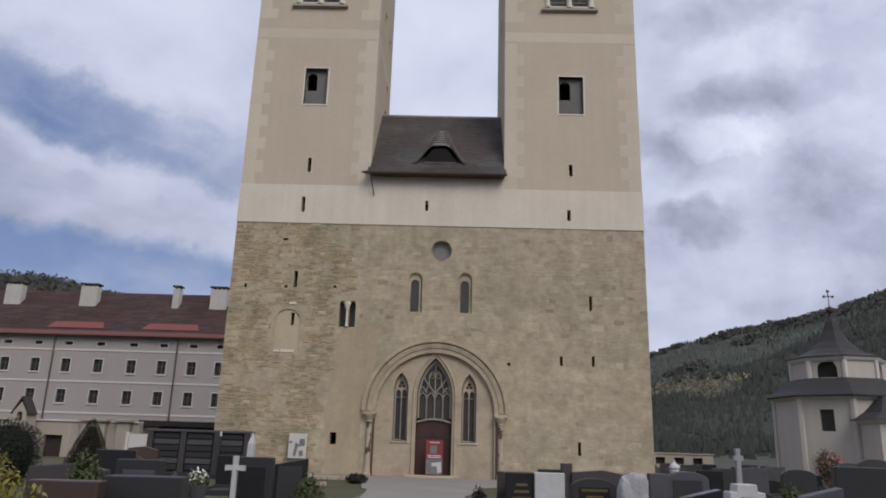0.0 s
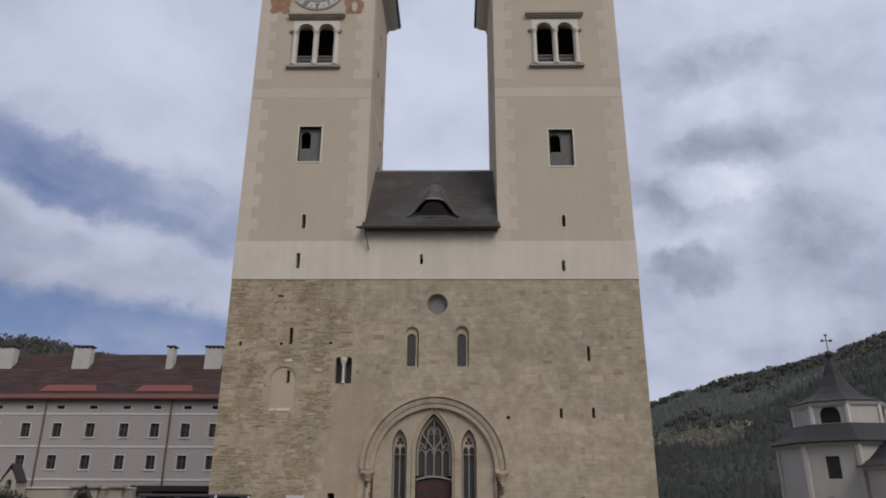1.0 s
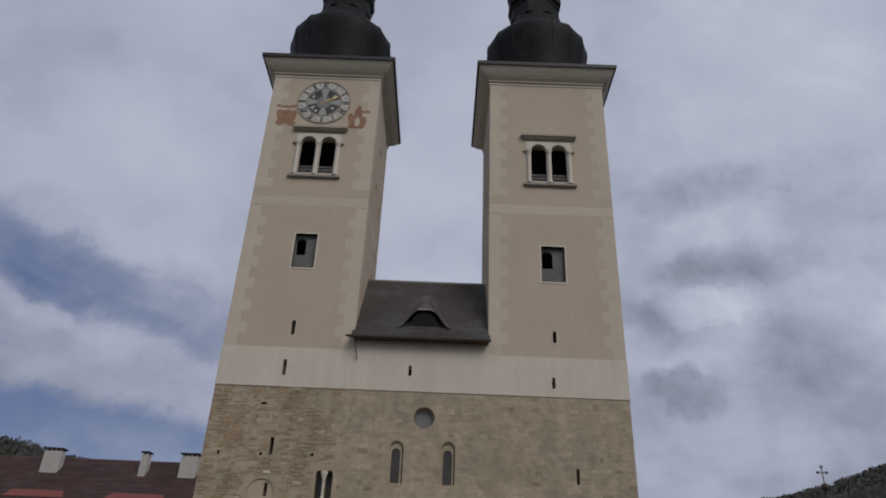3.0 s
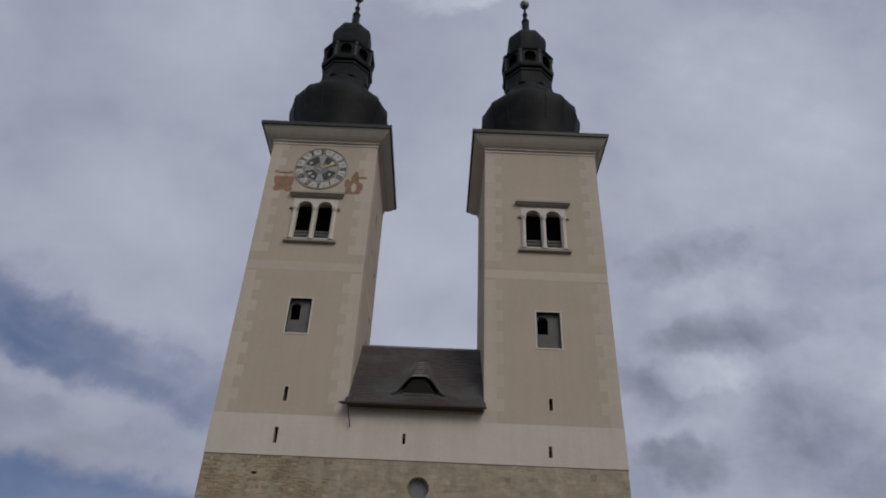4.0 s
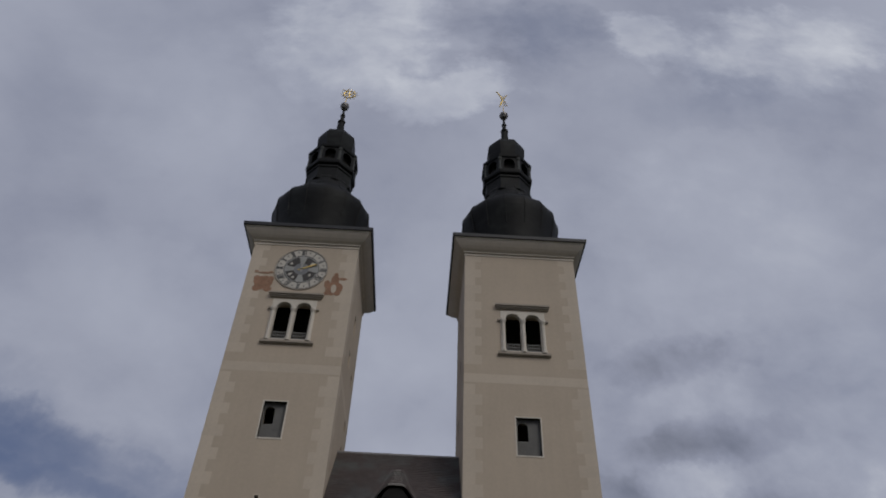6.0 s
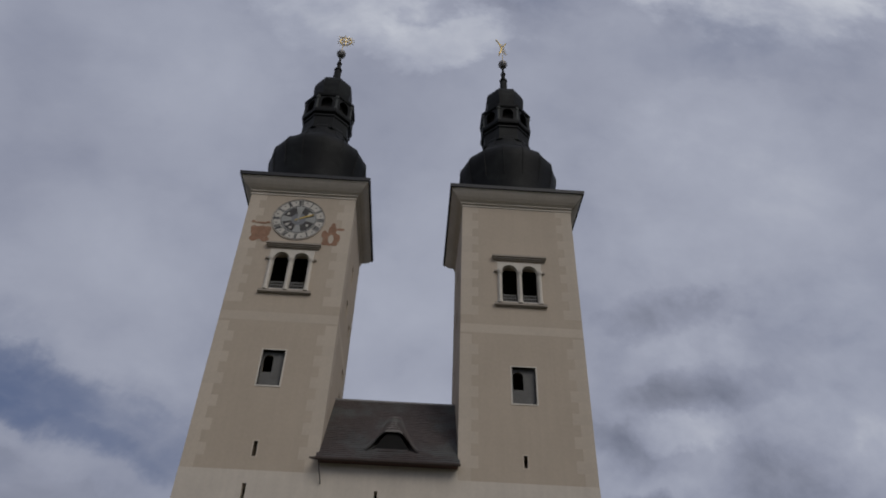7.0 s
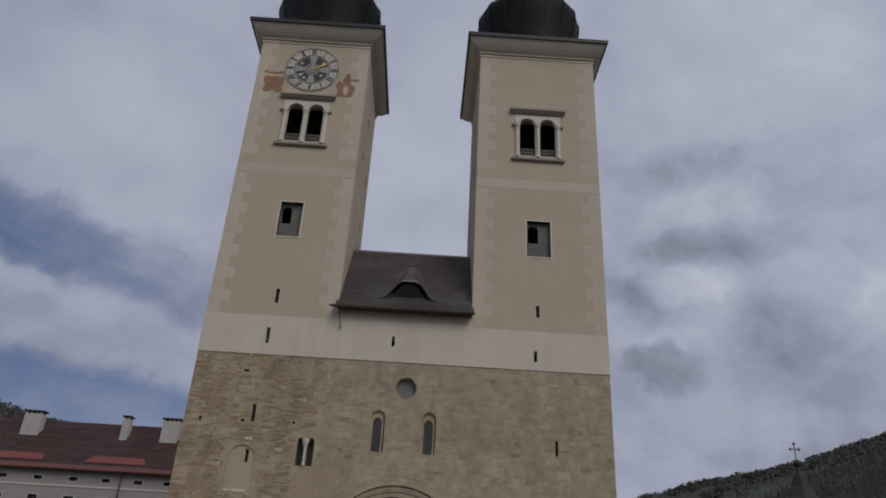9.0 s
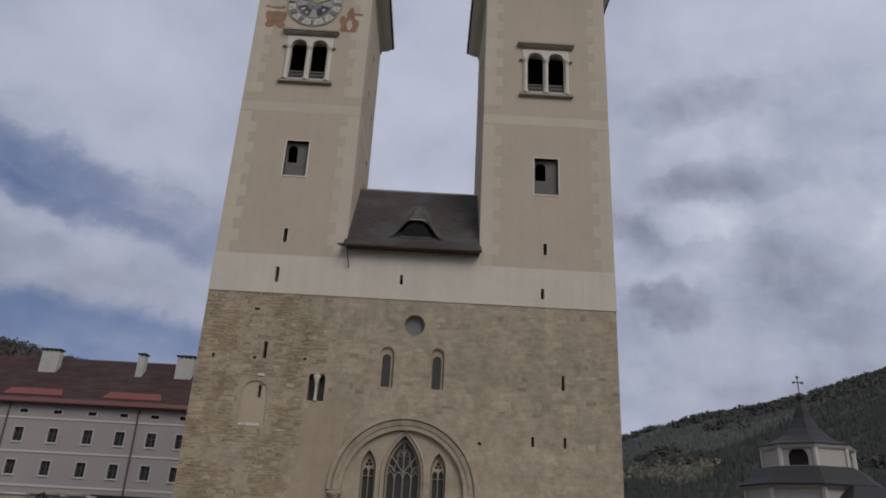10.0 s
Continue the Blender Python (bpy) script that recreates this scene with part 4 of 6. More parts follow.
dormer = part("eyebrow_dormer", bm, "shingle", roof, "shingled eyebrow dormer with a paler crest")
dormer.data.materials.append(M["shingle_pale"])
# flat black plate stands in for the shade inside the loft
for name, wide, high, y0, m in (("dormer_opening", 0.74, 0.86, 0.02, "pit"),):
    pts = [(DC + DW * wide * u, roof_z(front_y) + 0.1 + high * smooth(0.0, 1.0, (1 - abs(u)) / 0.8)) for u in [1 - 2 * i / 16 for i in range(17)]]
    part(name, prism(bmesh.new(), pts, front_y + y0, front_y + y0 + 0.04), m, dormer)
part("dormer_sill", one_box(DC - 0.85, DC + 0.85, front_y - 0.1, front_y + 0.08, roof_z(front_y) - 0.02, roof_z(front_y) + 0.1), "shingle", dormer)

# portal: stepped archivolt, jamb columns, inner wall with pointed openings, tracery, door
portal = part("portal", wall(arch(PC - PR - 0.02, PC + PR + 0.02, 0.0, PS, 28), [arch(-0.34, 1.42, 0.0, 3.75, 14, 5.66), arch(-1.46, -0.74, 1.66, 4.1, 10, 4.9), arch(1.86, 2.58, 1.66, 4.1, 10, 4.9)], 0.2, 0.8), "portal", church, "round-arched stone portal with pointed windows")
NV = 21
for i in range(NV):
    a0, a1 = math.pi * i / NV + 0.0012, math.pi * (i + 1) / NV - 0.0012
    bm = bmesh.new()
    prof = [(2.88, 0.30), (2.88, 0.06), (2.95, 0.0), (3.03, 0.03), (3.1, -0.05), (3.26, -0.09), (3.33, -0.01), (3.38, -0.14), (3.54, -0.14), (3.54, 0.1), (3.2, 0.3)]
    rings = []
    for s in range(5):
        a = a0 + (a1 - a0) * s / 4
        rings.append([(PC + r * math.cos(a), y, PS + r * math.sin(a)) for r, y in prof])
    loft(bm, rings)
    part("voussoir", bm, "portal", portal)
for x in (-2.55, 3.75):
    s = 1 if x < 0 else -1
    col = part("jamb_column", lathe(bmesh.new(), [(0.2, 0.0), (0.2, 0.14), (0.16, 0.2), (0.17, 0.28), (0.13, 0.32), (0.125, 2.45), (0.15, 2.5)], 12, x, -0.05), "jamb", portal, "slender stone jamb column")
    part("capital", lathe(bmesh.new(), [(0.14, 2.48), (0.17, 2.52), (0.15, 2.56), (0.2, 2.66), (0.28, 2.8), (0.28, 2.84)], 10, x, -0.05), "portal", col)
    part("abacus", one_box(x - 0.32, x + 0.32, -0.3, 0.3, 2.83, 2.98, bevel=0.02), "portal", col)
    # solid dark strip stands in for the shadow between column and wall
    part("jamb", one_box(x + s * 0.2 - 0.05, x + s * 0.2 + 0.05, -0.02, 0.4, 0.0, 2.9), "eave", col, "dark strip in place of the shadow behind the column")


def bars(bm, pts, y, r=0.035):
    tube(bm, [(x, y, z) for x, z in pts], r, 6)


big = arch(-0.26, 1.34, 2.75, 3.78, 16, 5.5)
tr = bmesh.new()
bars(tr, big[1:] + [big[0]], 0.5, 0.07)
for x in (0.14, 0.54, 0.94):
    bars(tr, [(x, 2.75), (x, 3.9)], 0.52)
for a in range(4):
    x0 = -0.26 + 0.4 * a
    bars(tr, arch(x0, x0 + 0.4, 3.6, 3.62, 6, 3.98)[2:], 0.52, 0.03)
for d in (-1, 1):
    # arms that branch from the middle mullion, a lesser branch and the two upright lights between them
    bars(tr, [(0.54, 3.9), (0.54 + d * 0.12, 4.1), (0.54 + d * 0.3, 4.32), (0.54 + d * 0.5, 4.6), (0.54 + d * 0.58, 4.8)], 0.52, 0.04)
    bars(tr, [(0.54 + d * 0.4, 3.95), (0.54 + d * 0.42, 4.1), (0.54 + d * 0.34, 4.36)], 0.52, 0.03)
    bars(tr, [(0.54 + d * 0.4, 3.95), (0.54 + d * 0.52, 4.16), (0.54 + d * 0.7, 4.3)], 0.52, 0.03)
    q = circle(0.54 + d * 0.6, 4.14, 0.1, 8)
    bars(tr, q + q[:1], 0.52, 0.02)
    bars(tr, [(0.54 + d * 0.3, 4.32), (0.54 + d * 0.3, 4.82), (0.54 + d * 0.15, 5.02), (0.54, 4.82)], 0.52, 0.032)
    q = circle(0.54 + d * 0.15, 4.78, 0.1, 8)
    bars(tr, q + q[:1], 0.52, 0.022)
bars(tr, [(0.54, 3.9), (0.54, 5.4)], 0.52, 0.036)
part("tracery", tr, "tracery", portal, "grey stone Gothic window tracery")
part("window_glass", prism(bmesh.new(), arch(-0.32, 1.4, 2.75, 3.75, 14, 5.64), 0.6, 0.63), "pane", portal, "dark leaded glass")
for x0 in (-1.46, 1.86):
    tr = bmesh.new()
    lp = arch(x0 + 0.05, x0 + 0.67, 1.7, 4.08, 10, 4.82)
    bars(tr, lp + lp[:1], 0.5, 0.06)
    bars(tr, [(x0 + 0.36, 1.7), (x0 + 0.36, 4.0)], 0.52, 0.035)
    head = wall(arch(x0 + 0.03, x0 + 0.69, 3.72, 4.1, 10, 4.84), [circle(x0 + 0.36, 4.42, 0.09, 10), circle(x0 + 0.27, 4.27, 0.075, 10), circle(x0 + 0.45, 4.27, 0.075, 10), arch(x0 + 0.1, x0 + 0.33, 3.74, 3.9, 8, 4.1), arch(x0 + 0.39, x0 + 0.62, 3.74, 3.9, 8, 4.1)], 0.47, 0.57)
    w = part("lancet_window", prism(bmesh.new(), arch(x0 + 0.02, x0 + 0.7, 1.66, 4.1, 10, 4.88), 0.6, 0.63), "pane", portal, "dark leaded lancet glass")
    part("tracery", tr, "tracery", w, "grey stone tracery")
    part("tracery_head", head, "portal", w, "pierced stone trefoil head")
    part("sill", one_box(x0 - 0.08, x0 + 0.8, 0.15, 0.5, 1.56, 1.66, bevel=0.015), "portal", w)
# nested door surround, lintel, boarded leaves
for k, (o, y) in enumerate(((0.14, 0.18), (0.04, 0.28))):
    lp = arch(-0.34 - o, 1.42 + o, 0.0, 3.75, 16, 5.66 + o * 1.6)
    tube_bm = tube(bmesh.new(), [(x, y, z) for x, z in lp[1:] + [lp[0]]], 0.055, 8)
    part("moulding", tube_bm, "portal", portal)
bow = [(-0.32 + 1.72 * i / 12, 0.16 * math.sin(math.pi * i / 12)) for i in range(13)]
part("transom", prism(bmesh.new(), [(x, 2.52 + b) for x, b in bow] + [(x, 2.61 + b) for x, b in reversed(bow)], 0.44, 0.62), "tracery", portal)
for x0, x1 in ((-0.3, 0.535), (0.545, 1.38)):
    leaf = part("door_leaf", one_box(x0, x1, 0.58, 0.64, 0.12, 2.66), "door", portal, "dark red boarded oak door leaf")
    for i in range(6):
        a = x0 + (x1 - x0) * i / 6
        part("plank", one_box(a + 0.006, a + (x1 - x0) / 6 - 0.006, 0.56, 0.585, 0.14, 2.64), "door", leaf)
    for z in (0.5, 1.9):
        part("strap_hinge", one_box(x0 + 0.03, x1 - 0.06, 0.545, 0.562, z, z + 0.06), "edge", leaf)
part("threshold", one_box(-0.75, 1.85, -0.35, 0.7, 0.0, 0.12, bevel=0.02), "portal", church, "worn stone doorstep")
part("plinth", one_box(PC + PR + 0.35, XR + 0.06, -0.08, 0.0, 0.0, 0.35, bevel=0.02), "portal", church)
# lancets, oculus and twin window over the portal
for x0, x1 in ((-0.84, -0.41), (1.68, 2.11)):
    lw = part("lancet_window", wall(arch(x0 - 0.1, x1 + 0.1, 7.88, 9.5, 10), [arch(x0, x1, 7.93, 9.36, 10)], 0.14, 0.22), "stone", church, "narrow round-arched stone lancet")
    part("pane", prism(bmesh.new(), arch(x0 - 0.02, x1 + 0.02, 7.9, 9.38, 10), 0.2, 0.21), "pane", lw, "dark leaded glass")
part("oculus_glass", prism(bmesh.new(), circle(0.66, 11.1, 0.46), 0.3, 0.33), "oculus", church, "leaded glass, sky reflection put into its pale colour")
for x0 in (-4.4, -3.93):
    part("pane", one_box(x0, x0 + 0.4, 0.42, 0.44, 7.03, 8.42), "pane", church, "dark twin-window glass")
part("colonnette", lathe(bmesh.new(), [(0.08, 7.06), (0.08, 7.13), (0.055, 7.18), (0.05, 7.85), (0.09, 7.95), (0.15, 8.15), (0.17, 8.2), (0.17, 8.3)], 10, -3.965, -0.02), "white", church, "small white marble colonnette")
for x0, x1, z0, z1 in ((-7.15, -6.5, 5.7, 5.84), (-6.9, -6.55, 8.12, 8.24), (-7.5, -7.2, 5.72, 5.82)):
    part("pale_stone", one_box(x0, x1, -0.03, 0.05, z0, z1, bevel=0.01), "white", church, "pale repair stone")


# ---- land: one sheet to the horizon, with hills round the valley ----
def hill_top(deg):
    return float(np.interp(deg, [-180, -60, -33, -27, -10, 14, 20, 26, 33, 45, 90, 180], [110, 125, 150, 138, 100, 93, 117, 135, 164, 200, 160, 110]))


def land_z(x, y):
    r = math.hypot(x, y)
    deg = math.degrees(math.atan2(x, y))
    h = hill_top(deg)
    z = h * smooth(95, 900, r) ** 1.15
    if r > 110:
        z += 9 * smooth(110, 500, r) * noise.noise((x * 0.012, y * 0.012, 3.1)) + 2.5 * noise.noise((x * 0.05, y * 0.05, 7.7)) * smooth(110, 200, r)
    return z - 0.02


bm = bmesh.new()
radii = [0.1, 12, 25, 40, 60, 80, 100, 115, 130, 150, 170, 190, 215, 240, 265, 290, 320, 350, 385, 420, 460, 505, 550, 600, 650, 700, 760, 820, 880, 960, 1100, 1400, 2000, 3500]
grid = [[bm.verts.new((r * math.sin(2 * math.pi * i / 144), r * math.cos(2 * math.pi * i / 144), land_z(r * math.sin(2 * math.pi * i / 144), r * math.cos(2 * math.pi * i / 144)))) for i in range(144)] for r in radii]
for a, b in zip(grid, grid[1:]):
    for i in range(144):
        bm.faces.new((a[i], b[i], b[(i + 1) % 144], a[(i + 1) % 144]))
bm.faces.new(grid[0])
bmesh.ops.recalc_face_normals(bm, faces=bm.faces)
for f in bm.faces:
    f.smooth = True
solid("ground", bm, "land", "broad valley floor rising into wooded hills", "ground", kind="structure")
# churchyard turf and the gravel forecourt
bm = bmesh.new()
pts = [(-14, -60), (16, -60), (18, -20), (40, 6), (40, 40), (24, 40), (13, 4), (13, -0.5), (-14, -0.5), (-16, 20), (-30, 20), (-30, -20)]
prism(bm, pts, 0, 0.012)
bm.transform(Matrix(((1, 0, 0, 0), (0, 0, 1, 0), (0, 1, 0, -0.006), (0, 0, 0, 1))))
bmesh.ops.recalc_face_normals(bm, faces=bm.faces)
solid("lawn", bm, "grass", "short patchy churchyard grass", "lawn", kind="structure")
bm = bmesh.new()
corners = [(-0.7, -45), (2.1, -45), (1.9, -12), (2.6, -7), (4.5, -4.5), (11.4, -4.0), (11.4, -0.02), (-10.4, -0.02), (-10.4, -2.6), (-3.6, -3.2), (-2.3, -5.0), (-1.3, -10.5)]
pts = []
for (xa, ya), (xb, yb) in zip(corners, corners[1:] + corners[:1]):
    steps = max(1, int(math.hypot(xb - xa, yb - ya) / 0.35))
    for i in range(steps):
        u = i / steps
        x, y = xa + (xb - xa) * u, ya + (yb - ya) * u
        k = 0.0 if y > -0.5 else 0.16
        pts.append((x + k * noise.noise((x * 1.3, y * 1.3, 4.0)), y + k * noise.noise((x * 1.3, y * 1.3, 9.0))))
prism(bm, pts, 0, 0.02)
bm.transform(Matrix(((1, 0, 0, 0), (0, 0, 1, 0), (0, 1, 0, 0.012), (0, 0, 0, 1))))
bmesh.ops.recalc_face_normals(bm, faces=bm.faces)
solid("path", bm, "gravel", "pale gravel path and forecourt before the portal", "path", kind="structure")
edging = thing("grass_edging", (-4.0, -5.5, 0), "pale stone kerb along the churchyard grass", "kerb")
for k in range(9):
    part("kerbstone", one_box(-7.2 + 0.5 * k, -6.73 + 0.5 * k, -4.05 - 0.02 * (k % 2), -3.9, 0.0, 0.14 + 0.01 * (k % 3), bevel=0.012), "portal", edging)
for k in range(5):
    part("kerbstone", one_box(-5.6 + 0.52 * k, -5.12 + 0.52 * k, -8.2 + 0.02 * (k % 2), -8.03, 0.0, 0.13 + 0.01 * (k % 3), bevel=0.012), "portal", edging)
bm = one_box(-10.0, -2.95, -0.5, -0.003, 0.03, 0.05)
solid("drain_strip", bm, "gravel", "narrow gravel strip along the church wall", "gravel strip", kind="structure")


def spruce(bm, x, y, z, h, rnd):
    """A tiered ragged cone."""
    n = 7
    for low, high, wide in ((0.0, 0.75, 0.42), (0.42, 1.0, 0.22)):
        z0, z1, r = z + h * low, z + h * high, h * wide
        top = bm.verts.new((x + rnd.uniform(-0.1, 0.1), y, z1))
        ringv = []
        for i in range(n):
            a = 2 * math.pi * i / n + rnd.uniform(-0.3, 0.3)
            k = r * rnd.uniform(0.65, 1.2)
            ringv.append(bm.verts.new((x + k * math.cos(a), y + k * math.sin(a), z0 + rnd.uniform(-0.05, 0.03) * h)))
        for i in range(n):
            bm.faces.new((top, ringv[i], ringv[(i + 1) % n]))


def leafy(bm, x, y, z, h, rnd, clumps=9, size=1.0):
    """A loose crown of small ragged clumps."""
    for _ in range(clumps):
        a, q = rnd.uniform(0, 6.28), rnd.uniform(0, 1) ** 0.6
        cx, cy, cz = x + math.cos(a) * q * h * 0.3, y + math.sin(a) * q * h * 0.3, z + h * rnd.uniform(0.4, 0.95) - q * h * 0.15
        s = size * h * rnd.uniform(0.08, 0.17)
        vs = [bm.verts.new((cx + s * rnd.uniform(-1, 1), cy + s * rnd.uniform(-1, 1), cz + s * rnd.uniform(-1.1, 1.1))) for _ in range(6)]
        for f in ((0, 1, 2), (0, 2, 3), (0, 3, 4), (1, 4, 5), (2, 3, 5), (1, 2, 5)):
            try:
                bm.faces.new([vs[i] for i in f])
            except ValueError:
                pass


def below_haze(x, y):
    """Where the spruce takes the darker colour without painted haze: the lower slope and its gullies."""
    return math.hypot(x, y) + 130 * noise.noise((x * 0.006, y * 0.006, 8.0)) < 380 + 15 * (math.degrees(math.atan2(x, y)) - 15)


rnd = random.Random(11)
woods = {"conifer_hazy": bmesh.new(), "conifer_unhazed": bmesh.new(), "bare": bmesh.new(), "pale": bmesh.new()}
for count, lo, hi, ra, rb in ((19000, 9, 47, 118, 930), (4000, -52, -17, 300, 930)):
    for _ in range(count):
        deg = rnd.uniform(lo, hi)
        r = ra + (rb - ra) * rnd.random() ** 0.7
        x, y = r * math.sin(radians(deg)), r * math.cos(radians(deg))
        # seen from the church square the lower slope carries a pale clearing
        k = noise.noise((x * 0.011, y * 0.011, 0.4)) + 0.35 * noise.noise((x * 0.04, y * 0.04, 2.0))
        z = land_z(x, y) - 0.6
        pale = deg > 0 and ((x - 142) / 30) ** 2 + ((y - 397) / 45) ** 2 < 1.0 + 0.6 * k
        if pale:
            if rnd.random() < 0.75:
                leafy(woods["pale"], x, y, z, rnd.uniform(3, 6), rnd, 8)
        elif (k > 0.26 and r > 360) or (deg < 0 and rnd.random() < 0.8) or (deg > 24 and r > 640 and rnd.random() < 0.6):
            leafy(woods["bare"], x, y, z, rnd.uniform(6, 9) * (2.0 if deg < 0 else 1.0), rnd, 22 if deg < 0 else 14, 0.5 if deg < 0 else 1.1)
        else:
            spruce(woods["conifer_unhazed" if below_haze(x, y) else "conifer_hazy"], x, y, z, rnd.uniform(4, 7.5) * (0.6 + 0.4 * smooth(130, 420, r)), rnd)
# the closed canopy under the tips
rows_up = [[(r * math.sin(radians(d / 2)), r * math.cos(radians(d / 2))) for d in range(18, 96)] for r in range(135, 935, 10)]
for lo, hi in zip(rows_up, rows_up[1:]):
    for i in range(len(lo) - 1):
        quad = [lo[i], hi[i], hi[i + 1], lo[i + 1]]
        mx, my = sum(p[0] for p in quad) / 4, sum(p[1] for p in quad) / 4
        if ((mx - 142) / 34) ** 2 + ((my - 397) / 50) ** 2 < 1.2:
            continue
        bm = woods["conifer_unhazed" if below_haze(mx, my) else "conifer_hazy"]
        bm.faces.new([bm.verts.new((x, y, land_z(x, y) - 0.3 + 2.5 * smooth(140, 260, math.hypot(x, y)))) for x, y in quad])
LABELS = {"conifer_unhazed": "spruce wood on the lower slope in the darker colour without haze", "conifer_hazy": "spruce forest covering the hillsides, distance haze put into its colour", "bare": "bare deciduous trees among the spruces", "pale": "pale dry brush on a hillside clearing"}
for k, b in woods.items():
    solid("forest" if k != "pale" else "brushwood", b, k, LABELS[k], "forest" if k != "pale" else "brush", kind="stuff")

# ---- abbey building behind the churchyard ----
AY, AX0, AX1, AZ = 45.0, -74.0, -11.0, 12.2
abbey = thing("abbey_building", (-42, 50, 0), "long two-storey abbey wing with grey-beige render and red roof", "building")
cols = [-25.05, -28.2, -31.6, -35.05, -38.8, -42.5, -46.0, -49.5, -53.0, -56.5, -60.0, -63.5, -67.0, -70.5, -21.5, -18.0, -14.5]
holes = []
for x in cols:
    holes += [rect(x - 0.5, x + 0.5, 8.1, 9.56), rect(x - 0.5, x + 0.5, 4.7, 6.16), rect(x - 0.46, x + 0.46, 11.1, 11.5)]
front_wall = part("wall", wall(rect(AX0, AX1, 0, AZ), holes, AY, AY + 0.5), "abbey", abbey)
for x0, x1, y0, y1 in ((AX0, AX0 + 0.5, AY + 0.5, AY + 13), (AX1 - 0.5, AX1, AY + 0.5, AY + 13), (AX0 + 0.5, AX1 - 0.5, AY + 12.5, AY + 13)):
    part("wall", one_box(x0, x1, y0, y1, 0, AZ), "abbey", abbey)
for z0, z1 in ((10.46, 10.66), (6.95, 7.15), (3.5, 3.72)):
    part("string_course", one_box(AX0, AX1, AY - 0.06, AY + 0.02, z0, z1, bevel=0.015), "trimw", abbey, "white painted string course")
for x in cols:
    for z0, z1 in ((8.1, 9.56), (4.7, 6.16)):
        w = part("window", wall(rect(x - 0.59, x + 0.59, z0 - 0.1, z1 + 0.1), [rect(x - 0.5, x + 0.5, z0, z1)], AY - 0.04, AY + 0.1), "trimw", abbey, "white-framed casement window")
        part("pane", one_box(x - 0.5, x + 0.5, AY + 0.2, AY + 0.22, z0, z1), "winglass", w)
        part("mullion", one_box(x - 0.03, x + 0.03, AY + 0.16, AY + 0.2, z0, z1), "drain", w)
        part("glazing_bar", one_box(x - 0.5, x + 0.5, AY + 0.165, AY + 0.2, z0 + 0.85, z0 + 0.89), "drain", w)
        part("sill", one_box(x - 0.62, x + 0.62, AY - 0.1, AY, z0 - 0.15, z0 - 0.1), "trimw", w)
    part("attic_vent", one_box(x - 0.46, x + 0.46, AY + 0.25, AY + 0.3, 11.1, 11.5), "dark", abbey)
    part("vent_frame", wall(rect(x - 0.54, x + 0.54, 11.03, 11.57), [rect(x - 0.46, x + 0.46, 11.1, 11.5)], AY - 0.03, AY + 0.1), "trimw", abbey, "white attic vent frame")
for x in (-44.1, -30.0, -58.0):
    pipe = part("drainpipe", tube(bmesh.new(), [(x, AY - 0.12, AZ - 0.2), (x, AY - 0.12, 0.1)], 0.09, 8), "drain", abbey, "grey-brown drainpipe")
    for z in (3.2, 6.4, 9.6):
        part("clip", one_box(x - 0.12, x + 0.12, AY - 0.14, AY, z, z + 0.06), "drain", pipe)
RY2, RZ2 = AY + 6.5, 18.45
roof2 = part("roof", loft(bmesh.new(), [[(AX0 - 0.3, AY - 0.5, AZ), (AX0 - 0.3, AY + 13.5, AZ), (AX0 - 0.3, RY2, RZ2)], [(AX1 + 0.3, AY - 0.5, AZ), (AX1 + 0.3, AY + 13.5, AZ), (AX1 + 0.3, RY2, RZ2)]]), "tile", abbey, "dark red tiled gable roof")
SL2 = (RZ2 - AZ) / (RY2 - AY + 0.5)
rng = random.Random(8)
bm = bmesh.new()
for i in range(26):
    ya = AY - 0.52 + 7.0 * i / 26
    za = AZ + (ya - AY + 0.5) * SL2
    x = AX0 - 0.3
    while x < AX1:
        w = rng.uniform(0.8, 2.4)
        if x > -62:
            u = rng.uniform(0, 0.02)
            loft(bm, [[(x, ya, za + 0.03 + u), (x + w - 0.03, ya, za + 0.03 + u), (x + w - 0.03, ya + 0.29, za + 0.29 * SL2 + 0.03), (x, ya + 0.29, za + 0.29 * SL2 + 0.03)],
                      [(x, ya - 0.02, za + 0.09 + u), (x + w - 0.03, ya - 0.02, za + 0.09 + u), (x + w - 0.03, ya + 0.28, za + 0.29 * SL2 + 0.06), (x, ya + 0.28, za + 0.29 * SL2 + 0.06)]])
        x += w
tagged(part("tile_covering", bm, "tile", roof2), kind="stuff")
part("gutter", tube(bmesh.new(), [(AX0 - 0.3, AY - 0.62, AZ + 0.02), (AX1 + 0.3, AY - 0.62, AZ + 0.02)], 0.12, 8), "redgutter", roof2, "dull red painted gutter")
part("eaves_flashing", loft(bmesh.new(), [[(AX0 - 0.3, AY - 0.55, AZ + 0.06), (AX1 + 0.3, AY - 0.55, AZ + 0.06), (AX1 + 0.3, AY - 0.1, AZ + 0.06 + 0.45 * SL2), (AX0 - 0.3, AY - 0.1, AZ + 0.06 + 0.45 * SL2)],
                                         [(AX0 - 0.3, AY - 0.57, AZ + 0.14), (AX1 + 0.3, AY - 0.57, AZ + 0.14), (AX1 + 0.3, AY - 0.12, AZ + 0.14 + 0.45 * SL2), (AX0 - 0.3, AY - 0.12, AZ + 0.14 + 0.45 * SL2)]]), "redgutter", roof2)
